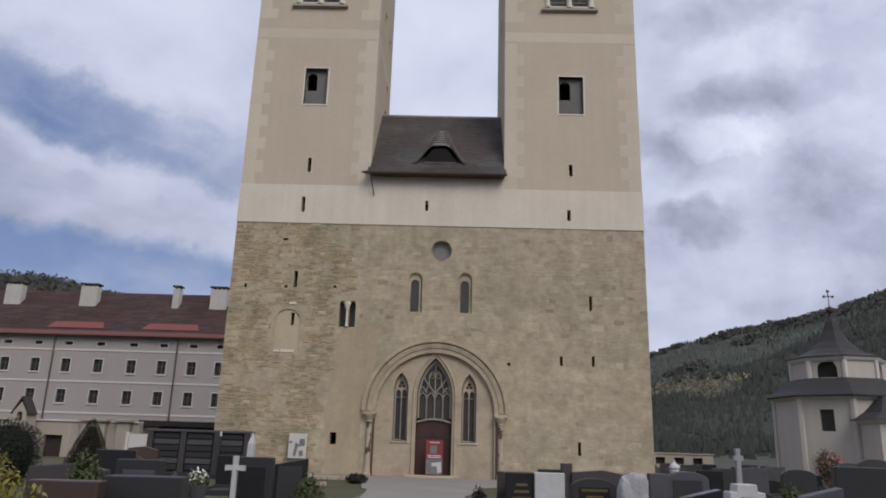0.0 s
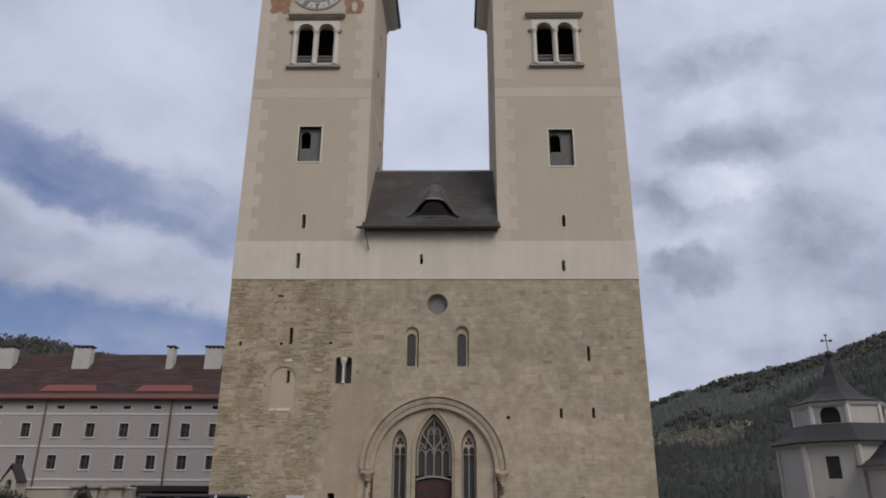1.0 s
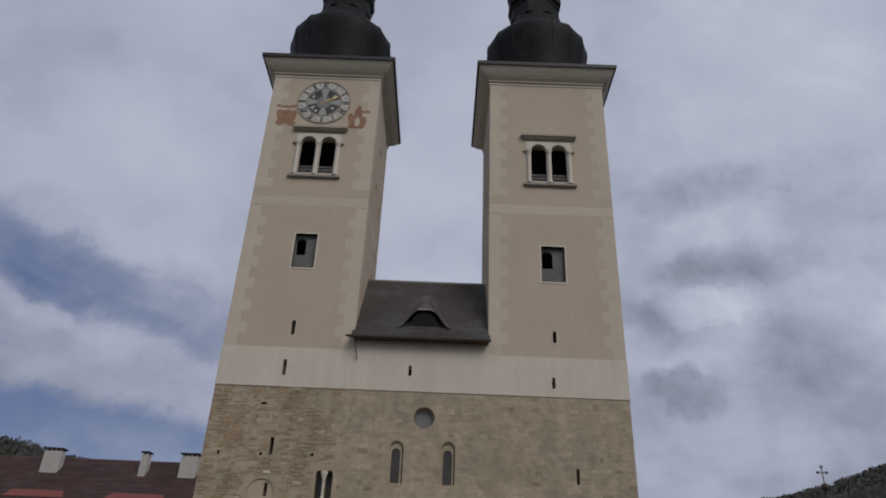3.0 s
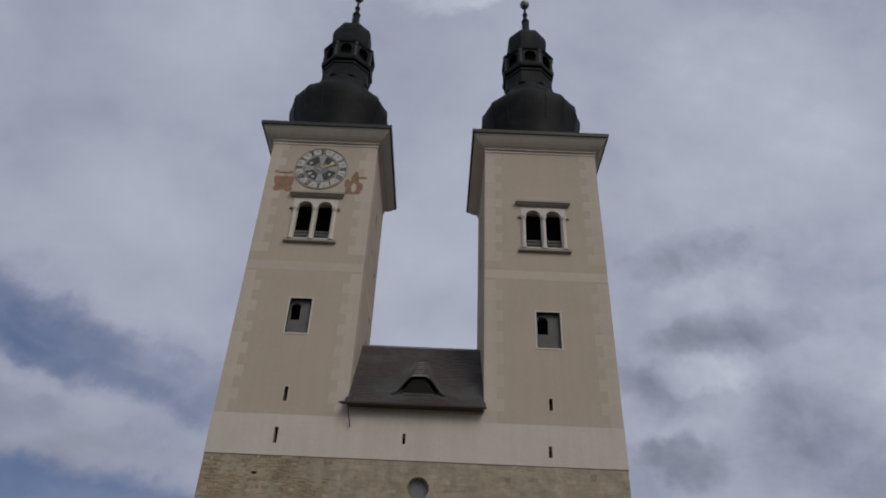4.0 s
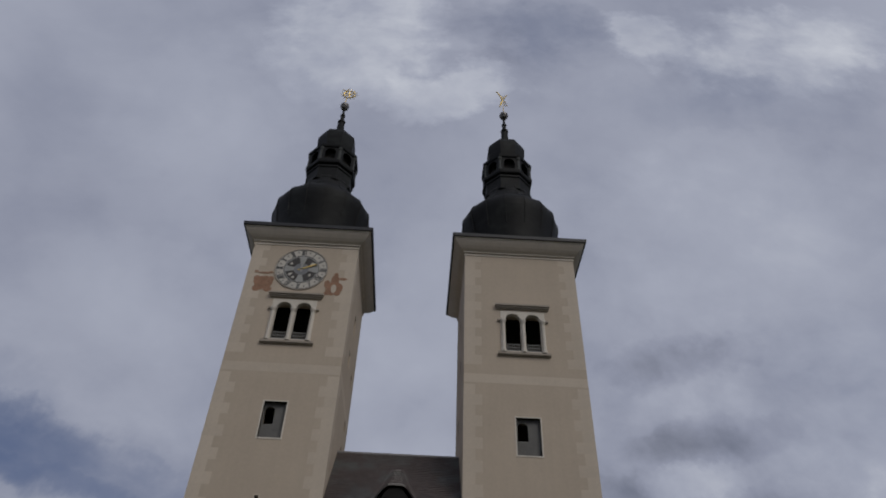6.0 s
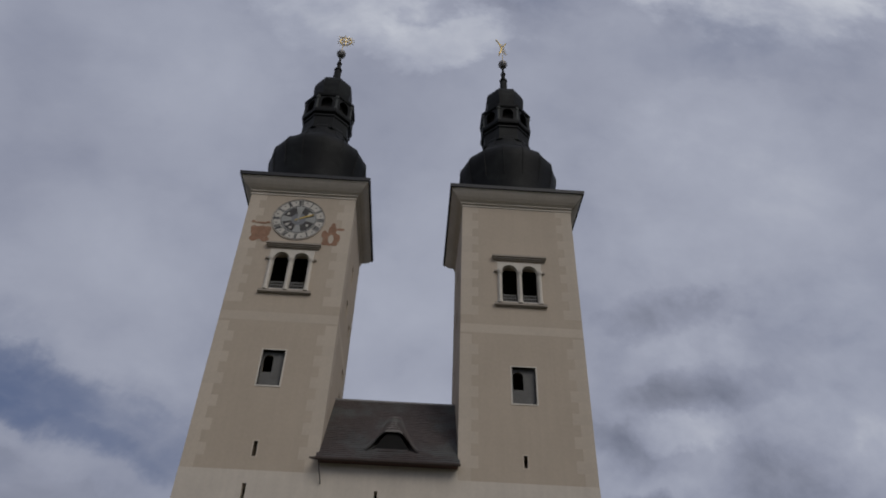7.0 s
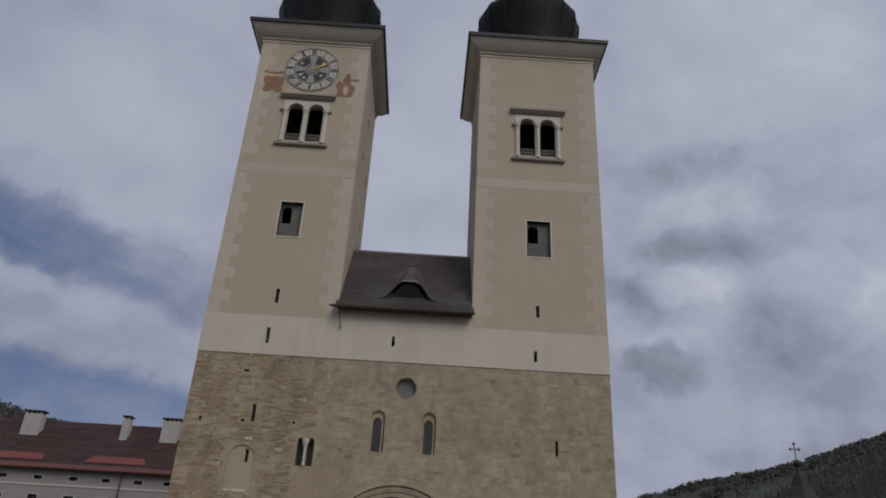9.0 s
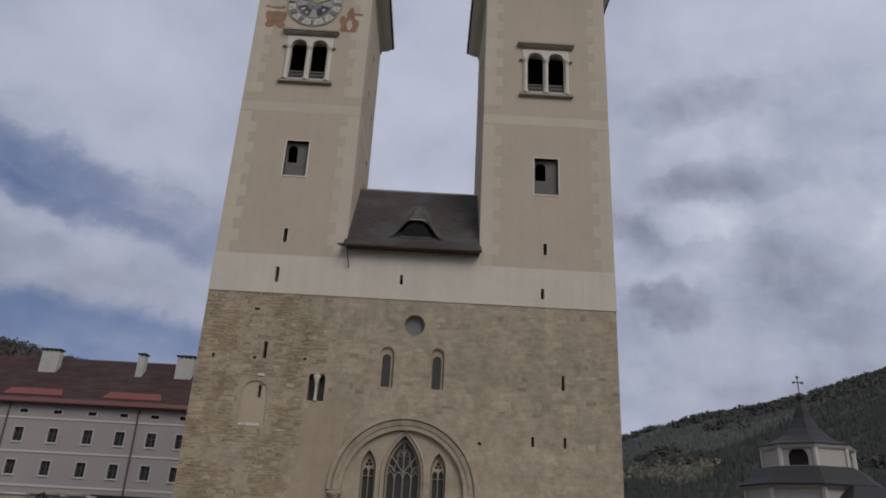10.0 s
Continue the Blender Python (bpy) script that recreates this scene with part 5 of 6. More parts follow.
for x0, x1 in ((-45.6, -39.0), (-34.6, -28.0)):
    part("snow_guard", loft(bmesh.new(), [[(x0, AY + 0.35, AZ + 0.14 + 0.85 * SL2), (x1, AY + 0.35, AZ + 0.14 + 0.85 * SL2), (x1 - 0.5, AY + 1.25, AZ + 0.14 + 1.75 * SL2), (x0 + 0.5, AY + 1.25, AZ + 0.14 + 1.75 * SL2)],
                                         [(x0, AY + 0.33, AZ + 0.2 + 0.85 * SL2), (x1, AY + 0.33, AZ + 0.2 + 0.85 * SL2), (x1 - 0.5, AY + 1.23, AZ + 0.2 + 1.75 * SL2), (x0 + 0.5, AY + 1.23, AZ + 0.2 + 1.75 * SL2)]]), "redtile", roof2, "bright red sheet roofing strip")
for xc, w in ((-52.6, 2.0), (-43.3, 2.05), (-32.6, 0.8), (-27.4, 2.0), (-62.0, 2.0)):
    y0, y1 = AY + 4.0, AY + 5.0
    z0 = AZ + (y0 - AY + 0.4) * SL2 - 0.4
    ch = part("chimney", one_box(xc - w / 2, xc + w / 2, y0, y1, z0, 18.75, bevel=0.02), "chimney", roof2, "off-white plastered chimney stack")
    part("chimney_cap", one_box(xc - w / 2 - 0.12, xc + w / 2 + 0.12, y0 - 0.12, y1 + 0.12, 18.95, 19.12, bevel=0.02), "dark", ch)
    k = max(2, int(w / 0.45))
    for i in range(k):
        x = xc - w / 2 + w * (i + 0.5) / k
        part("cap_pier", one_box(x - 0.08, x + 0.08, y0, y1, 18.75, 18.95), "chimney", ch)

# ---- chapel: an octagon with a lantern, and a porch ----
CX, CY = 27.9, 15.0
chapel = thing("chapel", (CX, CY, 0), "pale rendered octagonal chapel with a slate lantern roof", "chapel")
VIEW = math.atan2(-35 - CY, 1.54 - CX)             # towards the square


def octo(r, z, cx=CX, cy=CY):
    return [(cx + r * math.cos(VIEW + radians(10) + k * math.pi / 4), cy + r * math.sin(VIEW + radians(10) + k * math.pi / 4), z) for k in range(8)]


def face_wall(r, k, z0, z1, holes, thick):
    """The wall on side k of an octagon of circumradius r; u runs from the side's middle."""
    a = VIEW + radians(10) + (k + 0.5) * math.pi / 4
    ap, half = r * math.cos(math.pi / 8), r * math.sin(math.pi / 8)
    n, t = Vector((math.cos(a), math.sin(a))), Vector((-math.sin(a), math.cos(a)))
    return wall(rect(-half, half, z0, z1), holes, 0.0, thick, lambda u, d, z: (CX + n.x * (ap - d) + t.x * u, CY + n.y * (ap - d) + t.y * u, z))


for k in range(8):
    opening = [rect(-0.42, 0.42, 3.05, 4.42)] if k in (7, 1, 3) else []
    part("wall", face_wall(4.15, k, 0, 5.2, opening, 0.4), "chapel", chapel)
    arches = [arch(-0.62, 0.62, 6.55, 7.05, 10)] if k % 2 == 1 else []
    part("lantern_wall", face_wall(2.85, k, 6.2, 7.75, arches, 0.25), "chapel", chapel)
    a = VIEW + radians(10) + k * math.pi / 4
    part("lantern_pilaster", lathe(bmesh.new(), [(0.17, 6.2), (0.17, 7.7)], 6, CX + 2.83 * math.cos(a), CY + 2.83 * math.sin(a), a), "trimw", chapel, "white corner pilaster")
    part("corner_pilaster", lathe(bmesh.new(), [(0.22, 0.0), (0.22, 5.1)], 6, CX + 4.1 * math.cos(a), CY + 4.1 * math.sin(a), a), "chapel", chapel, "pale corner pilaster")
part("chapel_core", loft(bmesh.new(), [octo(3.65, 0.1), octo(3.65, 5.0)]), "dark", chapel)
part("lantern_core", loft(bmesh.new(), [octo(2.5, 6.0), octo(2.5, 7.6)]), "dark", chapel)
part("eave_cornice", loft(bmesh.new(), [octo(4.17, 5.0), octo(4.3, 5.08), octo(4.42, 5.2), octo(4.42, 5.26), octo(4.0, 5.3)]), "trimw", chapel)
lower = part("lower_roof", loft(bmesh.new(), [octo(4.6, 5.24), octo(4.62, 5.32), octo(4.1, 5.7), octo(3.6, 6.15), octo(3.1, 6.5), octo(2.9, 6.52)]), "chroof", chapel, "grey shingled bell-shaped lower roof")
part("lantern_cornice", loft(bmesh.new(), [octo(2.88, 7.6), octo(3.0, 7.7), octo(3.08, 7.84), octo(3.08, 7.92), octo(2.7, 7.95)]), "trimw", chapel)
spire = part("spire_roof", loft(bmesh.new(), [octo(3.15, 7.9), octo(3.15, 7.97), octo(2.4, 8.2), octo(1.6, 8.62), octo(1.0, 9.2), octo(0.58, 9.95), octo(0.4, 10.6), octo(0.16, 11.0), octo(0.1, 11.3)]), "chroof", chapel, "concave grey shingled spire")
part("orb", lathe(bmesh.new(), [(0.05, 11.2), (0.2, 11.3), (0.27, 11.48), (0.2, 11.66), (0.05, 11.75)], 10, CX, CY), "rust", spire)
cr = bmesh.new()
box(cr, CX - 0.03, CX + 0.03, CY - 0.03, CY + 0.03, 11.7, 12.85)
box(cr, CX - 0.3, CX + 0.3, CY - 0.03, CY + 0.03, 12.42, 12.5)
for x, z in ((-0.3, 12.46), (0.3, 12.46), (0.0, 12.85)):
    lathe(cr, [(0.02, z - 0.1), (0.1, z - 0.05), (0.12, z), (0.1, z + 0.05), (0.02, z + 0.1)], 8, CX + x, CY)
part("cross", cr, "metal", spire, "dull iron cross with knobbed arms")


def chapel_face_point(k, r, u, d=0.0):
    a = VIEW + radians(10) + (k + 0.5) * math.pi / 4
    ap = r * math.cos(math.pi / 8)
    return (CX + math.cos(a) * (ap - d) - math.sin(a) * u, CY + math.sin(a) * (ap - d) + math.cos(a) * u)


# porch on the south side
PX0, PX1, PY0, PY1 = 26.8, 35.0, 8.4, 14.0
part("porch_wall", wall(rect(PX0, PX1, 0, 3.6), [rect(27.9, 28.7, 1.0, 2.35), rect(30.2, 31.4, 0.0, 2.4)], PY0 + 0.4, PY0 + 0.8), "chapel", chapel)
part("porch_wall", one_box(PX0, PX0 + 0.4, PY0 + 0.8, PY1, 0, 3.6), "chapel", chapel)
part("porch_recess", one_box(PX0 + 0.4, PX1, PY0 + 1.6, PY0 + 1.7, 0, 3.6), "dark", chapel)
part("porch_cornice", square_loft(bmesh.new(), PX0, PX1, PY0 + 0.4, PY1, [(0.0, 3.45), (0.18, 3.55), (0.3, 3.68), (0.3, 3.76)]), "trimw", chapel)
part("porch_roof", loft(bmesh.new(), [[(PX0 - 0.45, PY0 - 0.05, 3.74), (PX1 + 0.45, PY0 - 0.05, 3.74), (PX1 + 0.45, PY1 + 0.4, 3.74), (PX0 - 0.45, PY1 + 0.4, 3.74)],
                                     [(PX0 + 0.4, PY0 + 0.7, 4.2), (PX1 - 0.4, PY0 + 0.7, 4.2), (PX1 - 0.4, PY1, 4.2), (PX0 + 0.4, PY1, 4.2)],
                                     [(PX0 + 1.5, PY0 + 2.2, 5.25), (PX1 - 1.6, PY0 + 2.2, 5.25), (PX1 - 1.6, PY1, 5.25), (PX0 + 1.5, PY1, 5.25)]]), "chroof", chapel, "grey shingled porch roof")
for k in (7, 1):
    a = VIEW + radians(10) + (k + 0.5) * math.pi / 4
    x, y = chapel_face_point(k, 4.15, 0.0, 0.25)
    bm = one_box(-0.42, 0.42, -0.02, 0.02, 3.05, 4.42)
    bm.transform(Matrix.Translation((x, y, 0)) @ Matrix.Rotation(a + math.pi / 2, 4, "Z"))
    part("window_pane", bm, "winglass", chapel)

# ---- cemetery walls and the low buildings of the north side ----
far_wall = tagged(finish("cemetery_wall_east", wall(rect(11.5, 23.2, 0, 1.25), [rect(12.2 + 1.55 * i, 13.0 + 1.55 * i, 0.45, 1.0) for i in range(7)], 27.0, 27.5), "plasterwall"), "low cream cemetery wall with dark niches", "wall", kind="structure")
part("coping", one_box(11.4, 23.3, 26.92, 27.58, 1.25, 1.36, bevel=0.02), "mould", far_wall)
# dark sheet in place of the shade inside the niches
part("niche_back", one_box(11.6, 23.1, 27.3, 27.42, 0.4, 1.05), "dark", far_wall)
north = thing("cemetery_house", (-22, 15, 0), "low cream plastered cemetery building with a dark doorway", "outbuilding")
part("wall", wall(rect(-34, -19.2, 0, 2.25), [rect(-25.55, -24.3, 0.0, 1.38)], 13.0, 13.4), "plasterwall", north)
part("coping", one_box(-34, -19.2, 12.9, 13.5, 2.25, 2.36, bevel=0.02), "trimw", north)
part("doorway", one_box(-25.6, -24.2, 13.3, 13.36, 0, 1.5), "dark", north)
for x0, x1 in ((-23.1, -21.2), (-20.75, -19.6)):
    part("pier", one_box(x0 + 0.15, x1 - 0.15, 12.6, 13.4, 0, 2.3), "plasterwall", north)
    part("pier_cap", one_box(x0, x1, 12.4, 13.5, 2.3, 2.5, bevel=0.03), "mould", north)
shed = thing("shed", (-20, 21, 0), "low shed with a dark brown roof", "shed")
part("wall", one_box(-23.6, -12.5, 20.6, 24.0, 0, 2.35), "plasterwall", shed)
part("roof", loft(bmesh.new(), [[(-24.0, 20.0, 2.35), (-12.2, 20.0, 2.35), (-12.2, 24.2, 2.42), (-24.0, 24.2, 2.42)], [(-24.0, 20.0, 2.5), (-12.2, 20.0, 2.5), (-12.2, 24.2, 2.58), (-24.0, 24.2, 2.58)]]), "brownroof", shed)
part("fascia", one_box(-24.1, -12.1, 19.92, 20.0, 2.2, 2.6), "brownroof", shed)
# dark sheet on the solid wall stands for a shaded opening
part("dark_opening", one_box(-21.0, -12.6, 20.5, 20.6, 0.2, 2.2), "dark", shed)
shrine = thing("wayside_shrine", (-26.5, 12, 0), "small gabled plaster shrine with a shingled roof", "shrine")
part("body", wall([(-26.95, 0), (-26.05, 0), (-26.05, 2.75), (-26.5, 3.4), (-26.95, 2.75)], [arch(-26.68, -26.32, 2.15, 2.6, 8)], 11.5, 12.7), "plasterwall", shrine)
# dark sheet in place of the shade inside the shrine niche
part("niche_back", one_box(-26.8, -26.2, 12.1, 12.2, 2.0, 2.9), "dark", shrine)
for s in (-1, 1):
    part("roof_slope", loft(bmesh.new(), [[(-26.5, 11.45, 3.62), (-26.5 + s * 0.52, 11.45, 2.62), (-26.5 + s * 0.52, 12.5, 2.62), (-26.5, 12.5, 3.62)], [(-26.5, 11.45, 3.76), (-26.5 + s * 0.6, 11.45, 2.66), (-26.5 + s * 0.6, 12.5, 2.66), (-26.5, 12.5, 3.76)]]), "brownroof", shrine)


# ---- churchyard: plants ----
def leaves(bm, cx, cy, cz, rx, ry, rz, count, size, rnd, cone=0.0):
    """Small bent leaves in the outer shell of an uneven mass."""
    for _ in range(count):
        a, b = rnd.uniform(0, 2 * math.pi), math.acos(rnd.uniform(-1, 1))
        k = rnd.uniform(0.72, 1.06) + 0.12 * noise.noise((math.cos(a) * 2, math.sin(a) * 2, math.cos(b) * 2 + cx))
        d = Vector((math.sin(b) * math.cos(a), math.sin(b) * math.sin(a), math.cos(b)))
        p = Vector((cx + rx * k * d.x, cy + ry * k * d.y, cz + rz * k * d.z))
        if cone:
            u = 1.0 - rnd.random() ** 0.6
            taper = (1.0 - u) ** cone * rnd.uniform(0.8, 1.0) + 0.02
            p = Vector((cx + rx * taper * math.cos(a), cy + ry * taper * math.sin(a), cz + rz * (2 * u - 1)))
        if p.z < 0.03:
            continue
        s = Vector((rnd.uniform(-1, 1), rnd.uniform(-1, 1), rnd.uniform(-1, 1))).normalized()
        t = s.cross(d)
        t = t.normalized() if t.length > 0.01 else Vector((1, 0, 0))
        l, w = size * rnd.uniform(0.7, 1.4), size * rnd.uniform(0.35, 0.6)
        v = [bm.verts.new(q) for q in (p - s * l, p + t * w + d * w * 0.3, p + s * l, p - t * w + d * w * 0.3)]
        bm.faces.new(v)
    return bm


def bush(name, x, y, w, h, material, label, category, count=1500, size=0.045, cone=0.0, seed=1, d=None):
    rnd = random.Random(seed)
    th = thing(name, (x, y, 0), label, category)
    tr = bmesh.new()
    tube(tr, [(x, y, 0), (x + 0.02, y, h * 0.35), (x, y + 0.02, h * 0.6)], 0.05, 7)
    for i in range(6):
        a = i * 1.05
        tube(tr, [(x, y, h * 0.2), (x + 0.3 * w * math.cos(a), y + 0.3 * w * math.sin(a), h * 0.6)], 0.02, 5)
    part("trunk", tr, "bark", th)
    part("foliage", leaves(bmesh.new(), x, y, h * 0.5, w / 2, (d or w) / 2, h * 0.5, count, size, rnd, cone), material, th)
    part("inner_foliage", leaves(bmesh.new(), x, y, h * 0.47, w * 0.36, (d or w) * 0.36, h * 0.4, count // 2, size * 2.2, rnd, cone), material, th)
    return th


bush("yew_ball", -11.95, -13.0, 2.0, 1.94, "hedge", "large round clipped dark yew", "shrub", 11000, 0.032, seed=2)
bush("thuja_cone", -12.42, -7.0, 2.0, 2.15, "thuja", "cone-shaped brownish green thuja", "shrub", 9000, 0.028, 0.75, seed=3)
bush("golden_shrub", -2.32, -29.0, 0.8, 1.48, "yellow", "yellow-green leafed shrub growing beside a grave", "shrub", 3600, 0.028, seed=4)
bush("golden_shrub", -2.05, -28.6, 0.4, 1.15, "yellow", "low yellow-green leafed shrub", "shrub", 600, 0.035, seed=14)
bush("box_bush", -3.95, -24.0, 0.55, 1.36, "box", "dense green box bush among headstones", "shrub", 1500, 0.03, seed=5)
bush("round_bush", -1.15, -21.0, 0.6, 0.98, "box", "round yellowish green bush on a grave", "shrub", 1500, 0.03, seed=6)
bush("low_bush", -2.2, -6.2, 0.85, 0.38, "thuja", "low dry heather bush beside the path", "shrub", 700, 0.04, seed=7)
bush("golden_shrub", 9.1, -24.2, 0.75, 1.15, "yellow", "yellow-green shrub beside the headstones", "shrub", 1100, 0.035, seed=8)
bush("box_bush", 7.6, -21.5, 0.6, 1.1, "box", "small green bush between graves", "shrub", 900, 0.03, seed=9)
bush("box_bush", 2.05, -20.3, 0.35, 0.85, "hedge", "small dark bush beside a headstone", "shrub", 500, 0.03, seed=10)

# ---- churchyard: graves ----
def rotated(bm, x, y, deg):
    bm.transform(Matrix.Translation((x, y, 0)) @ Matrix.Rotation(radians(deg), 4, "Z"))
    return bm


def slab_outline(w, h, shape):
    if shape == "arched":
        return arch(-w / 2, w / 2, 0.18, h - w * 0.16 - 0.0, 12)[:2] + [(w / 2 * math.cos(math.pi * i / 12), h - w * 0.2 + w * 0.2 * math.sin(math.pi * i / 12)) for i in range(13)]
    if shape == "slant":
        return [(-w / 2, 0.18), (w / 2, 0.18), (w / 2, h), (-w / 2, h - 0.14)]
    if shape == "shoulder":
        return [(-w / 2, 0.18), (w / 2, 0.18), (w / 2, h - 0.12), (w * 0.3, h - 0.12), (w * 0.28, h), (-w * 0.28, h), (-w * 0.3, h - 0.12), (-w / 2, h - 0.12)]
    if shape == "peak":
        return [(-w / 2, 0.18), (w / 2, 0.18), (w / 2, h - 0.1), (0.05, h), (-w / 2, h - 0.06)]
    return rect(-w / 2, w / 2, 0.18, h)


def grave(x, y, w, h, d, material, label, shape="slab", turn=0.0, letters="", inset="", kerb=True, kerb_mat="granite_d"):
    g = thing("grave", (x, y, 0), label, "gravestone", "graves in the churchyard")
    part("plinth", rotated(one_box(-w / 2 - 0.08, w / 2 + 0.08, -d / 2 - 0.06, d / 2 + 0.06, 0.0, 0.19, bevel=0.012), x, y, turn), kerb_mat, g)
    bm = prism(bmesh.new(), slab_outline(w, h, shape), -d / 2, d / 2)
    bmesh.ops.bevel(bm, geom=list(bm.edges), offset=0.012, segments=1, affect="EDGES")
    stone = part("headstone", rotated(bm, x, y, turn), material, g)
    if inset:
        part("panel", rotated(one_box(-w * 0.34, w * 0.34, -d / 2 - 0.012, -d / 2 + 0.01, 0.35, h - 0.16, bevel=0.004), x, y, turn), inset, stone)
    if letters:
        rnd = random.Random(int(1000 * abs(x)))
        for i in range(5):
            q = w * rnd.uniform(0.16, 0.3)
            z = h - 0.24 - 0.12 * i
            if z > 0.3:
                part("lettering", rotated(one_box(-q, q, -d / 2 - 0.018, -d / 2 - 0.008, z, z + 0.045), x, y, turn), letters, stone)
    if kerb:
        for a in ((-w / 2 - 0.08, -w / 2, -2.0, -d / 2), (w / 2, w / 2 + 0.08, -2.0, -d / 2), (-w / 2, w / 2, -2.0, -1.9)):
            part("kerb", rotated(one_box(a[0], a[1], a[2], a[3], 0.0, 0.16, bevel=0.01), x, y, turn), kerb_mat, g)
        part("bed", rotated(one_box(-w / 2, w / 2, -1.9, -d / 2 - 0.06, 0.0, 0.1), x, y, turn), "soil", g)
    return g


# east side of the path
grave(2.75, -20.8, 0.62, 1.14, 0.55, "granite_b", "polished black granite headstone with bronze lettering", turn=14, letters="bronze")
grave(3.34, -21.0, 0.56, 1.15, 0.16, "marble", "pale white marble headstone slab", kerb_mat="marble")
grave(3.85, -18.0, 0.75, 1.12, 0.2, "granite_d", "dark grey granite headstone behind others", kerb=False)
grave(4.06, -18.4, 0.24, 1.27, 0.2, "granite_p", "narrow purple-grey stone pillar", kerb=False)
grave(4.2, -20.8, 0.86, 1.07, 0.2, "granite_d", "dark grey granite headstone with a black panel", "arched", inset="granite_b", letters="bronze")
grave(4.8, -18.5, 1.3, 1.15, 0.22, "granite_p", "wide purple-grey family headstone", "peak", kerb=False)
grave(5.5, -20.5, 0.36, 1.18, 0.2, "granite_g", "narrow blue-grey granite headstone")
grave(6.2, -20.0, 0.86, 1.22, 0.2, "granite_g", "blue-grey granite headstone with an arched top", "arched", inset="granite_d")
grave(5.15, -24.0, 0.56, 1.1, 0.3, "granite_b", "black granite headstone with a sloping top", "slant", turn=-6)
grave(6.18, -23.0, 0.56, 1.14, 0.3, "marble", "white marble headstone with carved top", "shoulder", kerb_mat="marble", letters="granite_g")
grave(6.4, -25.0, 0.5, 1.22, 0.35, "granite_g", "grey granite headstone with a sloping top", "slant", turn=-14)
grave(9.15, -21.0, 0.95, 1.42, 0.4, "granite_d", "tall thick dark granite headstone", turn=-16)
grave(15.6, -10.0, 0.9, 1.52, 0.5, "granite_p", "purple-grey porphyry headstone with arched top", "arched", turn=-20)
grave(11.2, -14.0, 0.9, 1.2, 0.2, "granite_d", "dark granite headstone with arched top", "arched", turn=-10)
grave(12.4, -8.0, 0.9, 1.1, 0.2, "granite_g", "grey granite headstone with peaked top", "peak", turn=-10)
grave(9.4, -12.0, 0.8, 1.05, 0.2, "granite_b", "black polished granite headstone slab", turn=-8)
grave(10.2, -6.0, 0.8, 1.0, 0.2, "granite_p", "purple-grey headstone with arched top", "arched", turn=-8)
grave(18.5, -3.0, 1.0, 1.3, 0.2, "granite_g", "grey granite headstone with arched top", "arched", turn=-18)
# west side
grave(-4.7, -23.0, 1.22, 1.14, 0.22, "granite_p", "wide purple-grey family headstone", "peak", turn=6)
grave(-2.62, -27.0, 0.74, 1.13, 0.25, "granite_r", "red-brown granite headstone with a flat top", turn=4)
grave(-1.97, -26.5, 0.88, 1.17, 0.3, "granite_d", "large flat-topped dark granite headstone", turn=4)
grave(-3.54, -23.0, 0.74, 1.23, 0.2, "granite_d", "dark granite headstone with a framed panel", inset="granite_g", turn=5)
grave(-5.8, -19.0, 0.85, 1.28, 0.25, "granite_b", "plain black granite headstone slab", turn=8)
grave(-1.93, -22.2, 0.72, 1.3, 0.18, "granite_d", "dark granite headstone with a black panel", inset="granite_b")
grave(-1.76, -20.0, 0.7, 1.25, 0.3, "granite_b", "black granite headstone with a slanting top", "slant", turn=10, inset="granite_d")
grave(-6.9, -16.0, 0.8, 1.1, 0.2, "granite_d", "dark granite headstone with arched top", "arched", turn=8)
grave(-8.2, -12.0, 0.9, 1.25, 0.2, "granite_r", "red-brown granite headstone with peaked top", "peak", turn=8)
grave(-5.4, -12.0, 0.8, 1.05, 0.2, "granite_b", "black headstone among graves", turn=5)
grave(-3.9, -14.0, 0.7, 0.95, 0.2, "granite_g", "low grey granite headstone", turn=5)

# rows farther back, towards the chapel and the north wall
rnd = random.Random(77)
KINDS = (("granite_d", "dark granite"), ("granite_b", "black granite"), ("granite_p", "purple-grey stone"), ("granite_g", "grey granite"), ("granite_r", "red-brown granite"))
SHAPES = (("slab", "a flat top"), ("arched", "an arched top"), ("peak", "a peaked top"), ("shoulder", "stepped shoulders"))
for xa, xb, ya, rows in ((12.2, 20.5, -7.0, 5),):
    for r in range(rows):
        for i in range(5):
            x = xa + (xb - xa) * (i + rnd.uniform(0.25, 0.75)) / 5
            y = ya + 3.6 * r + rnd.uniform(-0.5, 0.5)
            if abs(x + 11.75) < 1.6 and y < -11:
                continue
            (m, word), (shp, top) = rnd.choice(KINDS), rnd.choice(SHAPES)
            grave(x, y, rnd.uniform(0.65, 1.0), rnd.uniform(0.6, 1.0), 0.2, m, word + " headstone with " + top, shp, turn=rnd.uniform(-14, 10))

# rough boulder stone
g = thing("grave", (4.8, -21.5, 0), "rough pale natural boulder used as headstone", "gravestone", "graves in the churchyard")
bm = bmesh.new()
bmesh.ops.create_icosphere(bm, subdivisions=4, radius=1.0)
for v in bm.verts:
    k = 1 + 0.22 * noise.noise(v.co * 1.6) + 0.07 * noise.noise(v.co * 5)
    sq = max(abs(v.co.x), abs(v.co.y), abs(v.co.z)) ** 0.5
    v.co = Vector((4.8 + v.co.x * 0.29 * k / sq, -21.5 + v.co.y * 0.2 * k / sq, max(0.0, 0.62 + v.co.z * 0.58 * k / sq)))
part("boulder", bm, "rough", g)
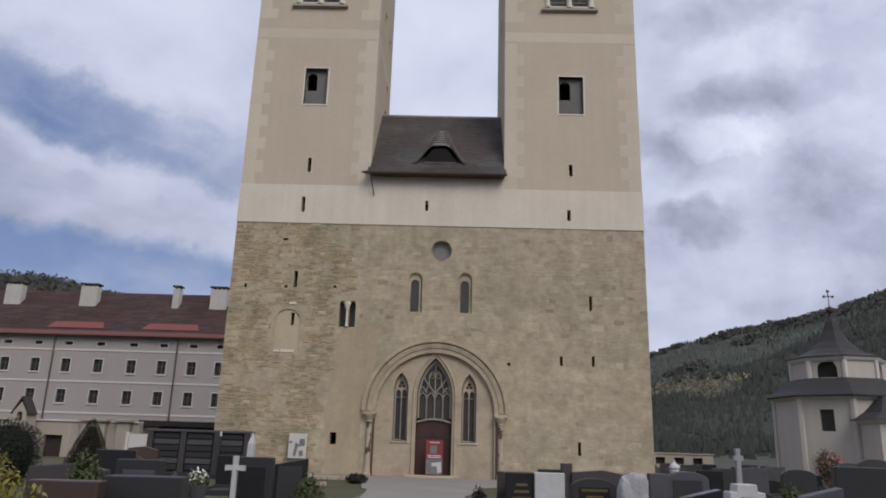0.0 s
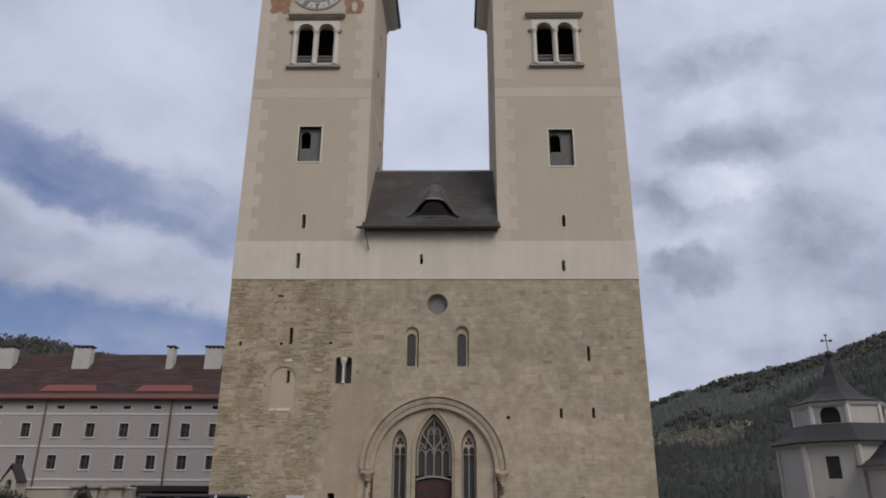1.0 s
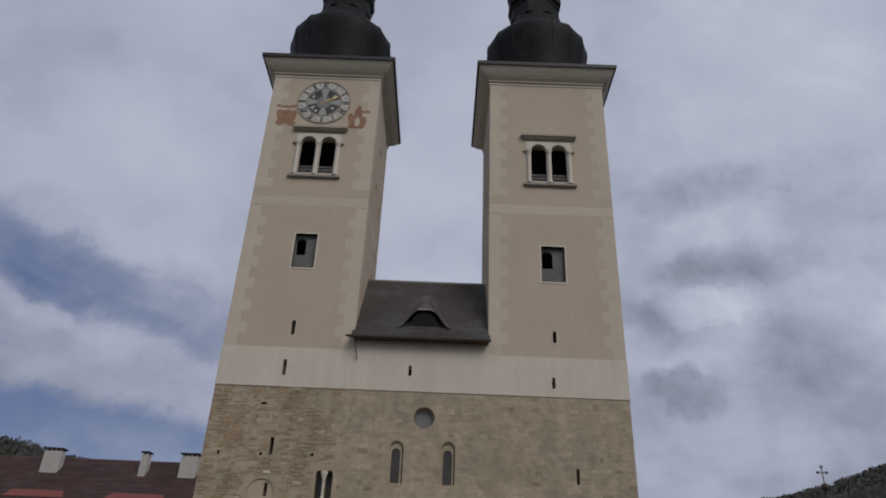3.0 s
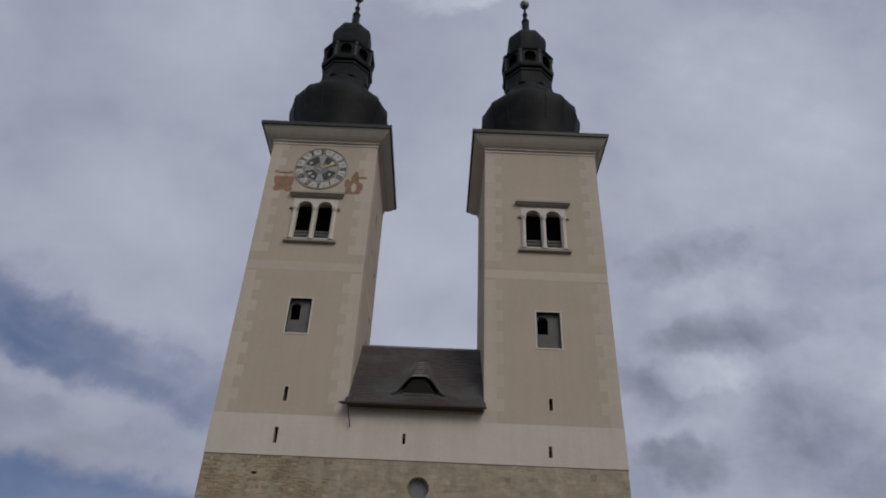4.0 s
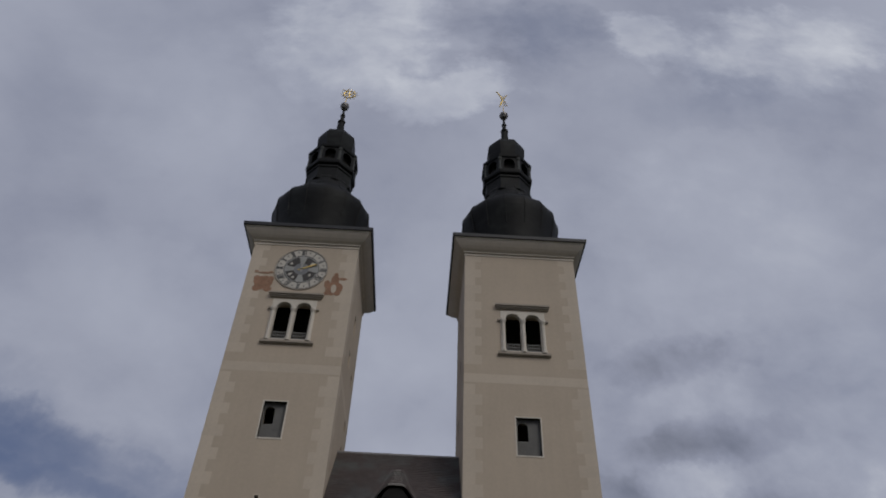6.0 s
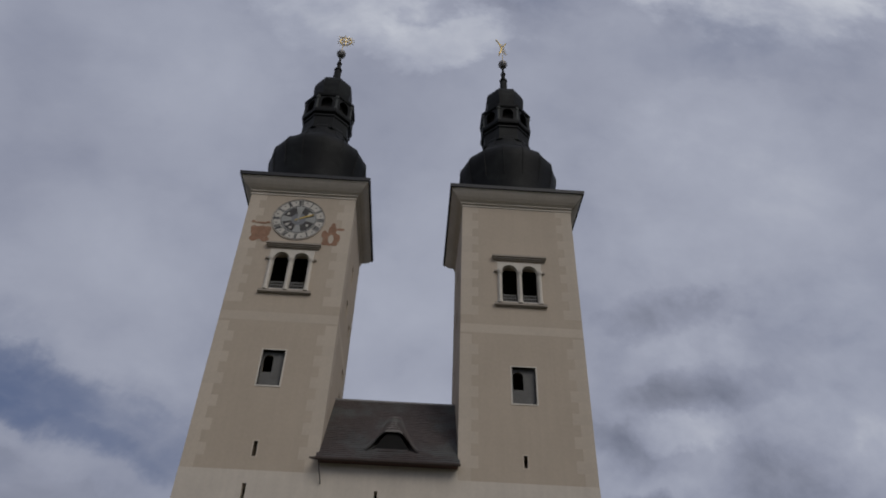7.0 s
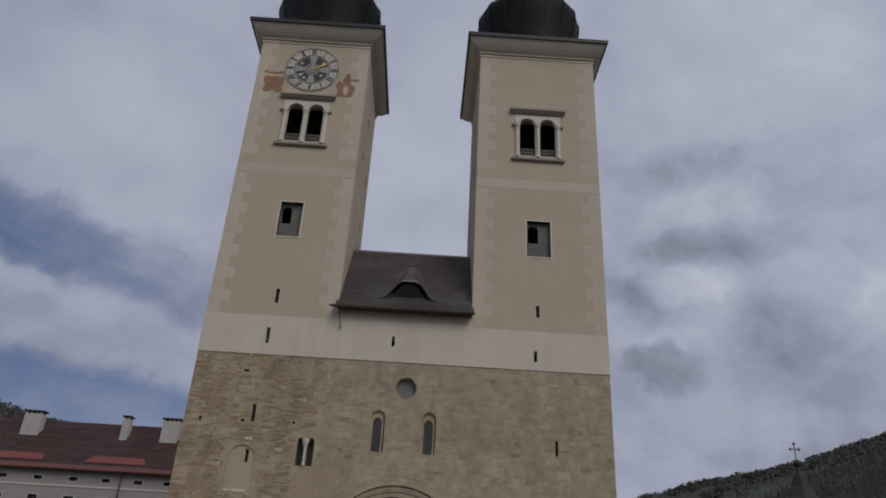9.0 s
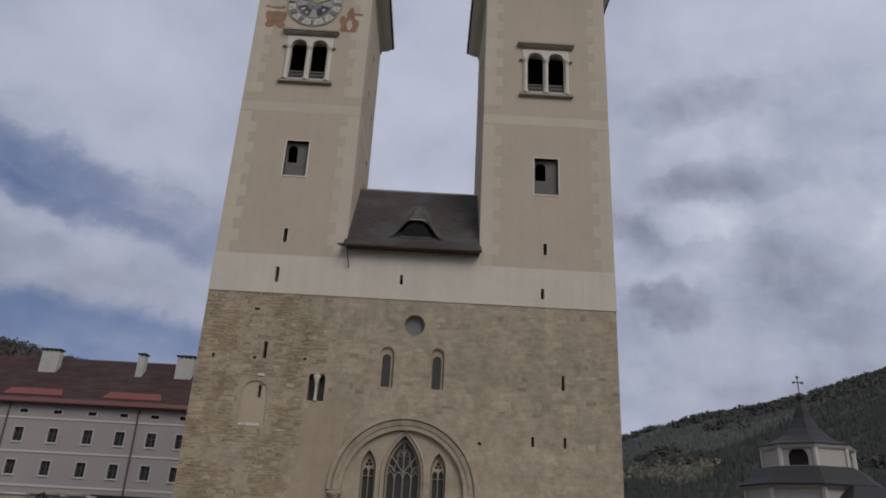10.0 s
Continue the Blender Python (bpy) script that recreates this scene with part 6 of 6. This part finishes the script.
part("bed", one_box(4.5, 5.1, -23.2, -21.6, 0, 0.1), "soil", g)


def grave_cross(x, y, w, h, material, label, r=0.05):
    g = thing("grave_cross", (x, y, 0), label, "cross")
    arm = h - 0.15 - 2 * r
    part("foot", one_box(x - 0.16, x + 0.16, y - 0.12, y + 0.12, 0, 0.3, bevel=0.02), material, g)
    bm = bmesh.new()
    outline = [(-r, 0.3), (r, 0.3), (r * 0.9, arm), (w / 2, arm - 0.01), (w / 2, arm + 2.1 * r), (r * 0.9, arm + 2.0 * r), (r, h), (-r, h), (-r * 0.9, arm + 2.0 * r), (-w / 2, arm + 2.1 * r), (-w / 2, arm - 0.01), (-r * 0.9, arm)]
    prism(bm, [(x + a, z) for a, z in outline], y - 0.05, y + 0.05)
    part("cross", bm, material, g)
    return g


grave_cross(-2.0, -23.0, 0.31, 1.33, "marble", "pale stone grave cross before a black headstone", 0.035)
grave_cross(1.9 + 5.75, -19.0, 0.2, 1.7, "rough", "white carved cross on a tall pedestal", 0.05)
part("pedestal", one_box(7.5, 7.8, -19.15, -18.85, 0, 0.9, bevel=0.03), "rough", thing("pedestal", (7.65, -19, 0), "white stone pedestal under a carved cross", "pedestal"))

# white obelisk, lanterns, flowers
ob = thing("obelisk", (-5.9, -8, 0), "slim white marble obelisk on a grave", "obelisk")
part("shaft", loft(bmesh.new(), [[(-5.9 + s * a, -8 + s * b, z) for a, b in ((-1, -1), (1, -1), (1, 1), (-1, 1))] for s, z in ((0.13, 0.4), (0.12, 1.4), (0.07, 1.55), (0.05, 1.62), (0.02, 1.78))]), "marble", ob)
part("base", one_box(-6.15, -5.65, -8.25, -7.75, 0, 0.4, bevel=0.02), "marble", ob)


def grave_lantern(x, y, z, label, material="marble", s=1.0):
    g = thing("grave_lantern", (x, y, z), label, "lantern", "grave lanterns")
    part("post", lathe(bmesh.new(), [(0.06, 0.0), (0.04, 0.1), (0.04, z)], 8, x, y), "granite_d", g)
    part("body", lathe(bmesh.new(), [(0.09 * s, z), (0.1 * s, z + 0.02), (0.1 * s, z + 0.2 * s), (0.08 * s, z + 0.22 * s)], 8, x, y), material, g)
    part("lid", lathe(bmesh.new(), [(0.12 * s, z + 0.22 * s), (0.1 * s, z + 0.27 * s), (0.03, z + 0.34 * s), (0.02, z + 0.38 * s)], 8, x, y), material, g)


grave_lantern(6.58, -18.0, 1.0, "white grave lantern on a slim post", "marble", 1.05)
grave_lantern(-7.6, -6.4, 1.62, "small white lantern on a cemetery screen", "marble", 0.5)
grave_lantern(-2.75, -23.6, 0.75, "dark metal grave lantern", "granite_d", 0.9)


def flowers(x, y, z, w, seed, petals, label):
    rnd = random.Random(seed)
    g = thing("flower_bowl", (x, y, z), label, "flowers")
    part("bowl", lathe(bmesh.new(), [(w * 0.25, 0.0), (w * 0.3, max(0.02, z - 0.25)), (w * 0.5, z - 0.02), (w * 0.52, z)], 14, x, y), "granite_g", g)
    part("leaves", leaves(bmesh.new(), x, y, z + 0.06, w * 0.55, w * 0.4, 0.1, 260, 0.035, rnd), "box", g)
    part("blossoms", leaves(bmesh.new(), x, y, z + 0.1, w * 0.5, w * 0.38, 0.13, 90, 0.03, rnd), petals, g)


flowers(-2.07, -24.5, 0.96, 0.3, 21, "petal", "grave bowl with white flowers and green leaves")
for x, y, w, h, sd in ((21.6, 5.0, 1.5, 1.9, 23), (22.6, 6.0, 1.2, 1.5, 24)):
    rb = bush("rose_bush", x, y, w, h, "box", "flowering bush with pink blossoms near the chapel", "shrub", 900, 0.05, seed=sd)
    part("blossom", leaves(bmesh.new(), x, y, h * 0.5, w * 0.52, w * 0.52, h * 0.5, 420, 0.06, random.Random(sd + 5)), "pink", rb, "pink blossoms")
flowers(6.1, -22.6, 0.5, 0.5, 25, "petal", "grave bowl with white flowers")

# framed dark screen of a family tomb
tomb = thing("tomb_screen", (-8.6, -6, 0), "long dark granite tomb wall in framed bays", "tomb")
part("backing", one_box(-10.6, -6.55, -5.95, -5.75, 0.2, 1.74), "granite_d", tomb)
part("cap", one_box(-10.7, -6.45, -6.12, -5.65, 1.74, 1.84, bevel=0.015), "granite_g", tomb)
part("base", one_box(-10.7, -6.45, -6.2, -5.6, 0, 0.2, bevel=0.015), "granite_d", tomb)
for x in (-10.62, -9.3, -7.95, -6.75):
    part("pier", one_box(x, x + 0.22, -6.1, -5.7, 0.2, 1.74, bevel=0.01), "granite_p", tomb)
for x in (-10.4, -9.08, -7.73):
    for i in range(6):
        part("tablet", one_box(x + 0.03, x + 1.05 - (0.15 if x > -8 else 0), -6.02, -5.95, 0.3 + 0.24 * i, 0.5 + 0.24 * i, bevel=0.012), "granite_g" if i % 3 == 1 else "granite_d", tomb)
# white notice door by the low wall
pn = thing("white_gate", (-13.1, -1, 0), "plain white boarded gate between posts", "gate")
part("leaf", one_box(-13.62, -12.72, -1.03, -0.97, 0.1, 1.6, bevel=0.01), "paper", pn)
for x in (-13.75, -12.7):
    part("post", one_box(x, x + 0.12, -1.08, -0.92, 0, 1.68, bevel=0.01), "trimw", pn)

# ---- at the church wall: poster stand in the doorway, notice board ----
st = thing("poster_stand", (0.62, -0.1, 0.12), "red and grey printed poster stand before the door", "poster")
part("panel", one_box(0.22, 1.02, -0.16, -0.13, 0.16, 1.74, bevel=0.006), "red", st)
for x in (0.26, 0.98):
    part("foot", one_box(x - 0.02, x + 0.02, -0.3, 0.05, 0.12, 0.16), "metal", st)
part("photo", one_box(0.24, 1.0, -0.168, -0.158, 0.18, 0.86), "grey", st, "grey photograph print")
part("photo", one_box(0.42, 0.74, -0.168, -0.158, 1.12, 1.5), "grey", st)
part("photo_highlight", prism(bmesh.new(), [(0.5, 0.7), (0.95, 0.75), (0.98, 0.3), (0.8, 0.22), (0.74, 0.55), (0.52, 0.55)], -0.176, -0.166), "paper", st)
for z, a, b in ((1.6, 0.38, 0.86), (1.0, 0.3, 0.92), (0.92, 0.34, 0.95)):
    part("print_line", one_box(a, b, -0.168, -0.158, z, z + 0.05), "paper", st)
nb = thing("notice_board", (-5.85, -0.3, 0), "white notice board with grey pictures at the church wall", "notice board")
part("board", one_box(-6.28, -5.44, -0.34, -0.29, 0.72, 1.85, bevel=0.008), "paper", nb)
for x in (-6.22, -5.56):
    part("post", one_box(x, x + 0.06, -0.29, -0.24, 0.0, 1.8), "metal", nb)
part("picture", prism(bmesh.new(), [(-5.8, 1.25), (-5.5, 1.3), (-5.52, 1.62), (-5.75, 1.6)], -0.35, -0.34), "grey", nb)
part("picture", prism(bmesh.new(), [(-6.05, 0.85), (-5.92, 0.8), (-5.8, 1.35), (-5.95, 1.45)], -0.35, -0.34), "grey", nb)
part("picture", prism(bmesh.new(), [(-5.75, 0.8), (-5.55, 0.85), (-5.6, 1.1), (-5.78, 1.05)], -0.35, -0.34), "grey", nb)
part("picture", one_box(-6.25, -6.1, -0.35, -0.34, 1.4, 1.5), "grey", nb)


# ---- facade stones: ashlar to the south, small rubble to the north ----
rng = random.Random(31)
VOIDS = [arch(PC - 3.55, PC + 3.55, -0.1, PS, 28)] + [h if isinstance(h, list) else h[0] for h in low_holes[1:]] + [arch(-7.7, -6.12, 5.72, 7.25, 10), rect(-0.8, 1.9, -0.1, 0.2)]


BOXES = [(min(p[0] for p in v), max(p[0] for p in v), min(p[1] for p in v), max(p[1] for p in v)) for v in VOIDS[1:]]


def free(x0, x1, z0, z1):
    if any(x0 < b[1] and x1 > b[0] and z0 < b[3] and z1 > b[2] for b in BOXES):
        return False
    pts = [(x0, z0), (x1, z0), (x0, z1), (x1, z1), ((x0 + x1) / 2, (z0 + z1) / 2), (x0, (z0 + z1) / 2), (x1, (z0 + z1) / 2)]
    if any(inside(p, v) for p in pts for v in VOIDS):
        return False
    return not any(x0 < p[0] < x1 and z0 < p[1] < z1 for v in VOIDS for p in v)


def stone_verts(x0, x1, z0, z1, out, c, skew):
    """A dressed block on a wavering course, its face drawn in by a worn arris."""
    lift = 0.12 * noise.noise((x0 * 0.55, z0 * 0.7, 2.0)) if skew > 0.02 and z0 > 0.3 and z1 < BAND - 0.3 else 0.0
    z0, z1 = z0 + lift, z1 + lift
    j = [(rng.uniform(-skew, skew), rng.uniform(-skew, skew)) for _ in range(4)]
    outer = [(x0 + j[0][0], z0 + j[0][1]), (x1 + j[1][0], z0 + j[1][1]), (x1 + j[2][0], z1 + j[2][1]), (x0 + j[3][0], z1 + j[3][1])]
    mx, mz = (x0 + x1) / 2, (z0 + z1) / 2
    inner = [(x - c * (1 if x > mx else -1), z - c * (1 if z > mz else -1)) for x, z in outer]
    return [(x, 0.01, z) for x, z in outer] + [(x, -out * 0.5, z) for x, z in outer] + [(x, -out + rng.uniform(-0.004, 0.004), z) for x, z in inner]


STONE_FACES = [(8, 9, 10, 11)] + [(a + i, a + (i + 1) % 4, a + 4 + (i + 1) % 4, a + 4 + i) for a in (0, 4) for i in range(4)]
stones = []
z = 0.04
while z < BAND - 0.1:
    h = rng.choice((0.14, 0.18, 0.22, 0.27, 0.34)) * rng.uniform(0.9, 1.1)
    x = -4.6 + rng.uniform(-0.3, 0.3) + (0.8 if z > 9 else 0)
    while x < XR - 0.05:
        w = rng.uniform(0.18, 0.5) if rng.random() < 0.6 else rng.uniform(0.4, 0.95)
        x1 = min(x + w, XR - 0.01)
        k = noise.noise((x * 0.35, z * 0.5, 5.0))
        smooth_area = x < -2.2 and z < 7.2
        if x1 - x > 0.15 and not smooth_area and k > -0.3 + rng.uniform(-0.25, 0.25) and free(x, x1, z, z + h):
            m = 0.001 + max(0, rng.gauss(0, 0.005))
            q = rng.random()
            stones.append(("stone_dark" if q < 0.07 and w < 0.6 else "stone_pale" if q < 0.13 and w < 0.7 else "stone", x + m, x1 - m, z + m, min(z + h, BAND - 0.02) - m, rng.uniform(0.001, 0.009), 0.012, 0.018))
        x = x1
    z += h
z = 0.04
while z < BAND - 0.08:
    h = rng.choice((0.07, 0.09, 0.11, 0.14, 0.19))
    edge = -4.7 + 0.35 * noise.noise((z * 0.9, 1.0, 0.0)) + (0.9 if z > 8.6 else 0) - (0.5 if z < 4 else 0)
    x = XL + 0.02
    while x < edge:
        w = rng.choice((0.12, 0.18, 0.25, 0.34, 0.46)) * rng.uniform(0.8, 1.2) * (1.25 if x < XL + 0.5 else 1.0)
        x1 = x + w
        k = noise.noise((x * 0.6, z * 0.8, 15.0))
        if k > -0.15 + rng.uniform(-0.4, 0.4) and free(x, x1, z - 0.06, z + h + 0.06):
            m = 0.004 + max(0, rng.gauss(0, 0.012))
            q = rng.random()
            stones.append(("stone_dark" if q < 0.09 else "stone_pale" if q < 0.15 else "rubble", x + m, x1 - m, z + m, z + h * rng.uniform(0.8, 1.0) - m, rng.uniform(0.001, 0.016), 0.014, 0.026))
        x = x1
    z += h
stones.sort(key=lambda s: (s[1] - 1.5) ** 2 + (s[3] - 1.6) ** 2)
for s in stones[:290]:
    me = bpy.data.meshes.new("stone")
    me.from_pydata(stone_verts(*s[1:]), [], STONE_FACES)
    me.materials.append(M[s[0]])
    mesh_piece("stone", me, stone_wall)
WORDS = {"stone": "pale dressed stones", "rubble": "ochre rubble stones", "stone_dark": "dark weathered stones", "stone_pale": "pale lime stones"}
for kind in WORDS:
    vv, ff = [], []
    for s in stones[290:]:
        if s[0] == kind:
            b = len(vv)
            vv += stone_verts(*s[1:])
            ff += [tuple(b + i for i in f) for f in STONE_FACES]
    me = bpy.data.meshes.new("masonry")
    me.from_pydata(vv, [], ff)
    me.materials.append(M[kind])
    tagged(mesh_piece("masonry", me, stone_wall), WORDS[kind], kind="stuff")
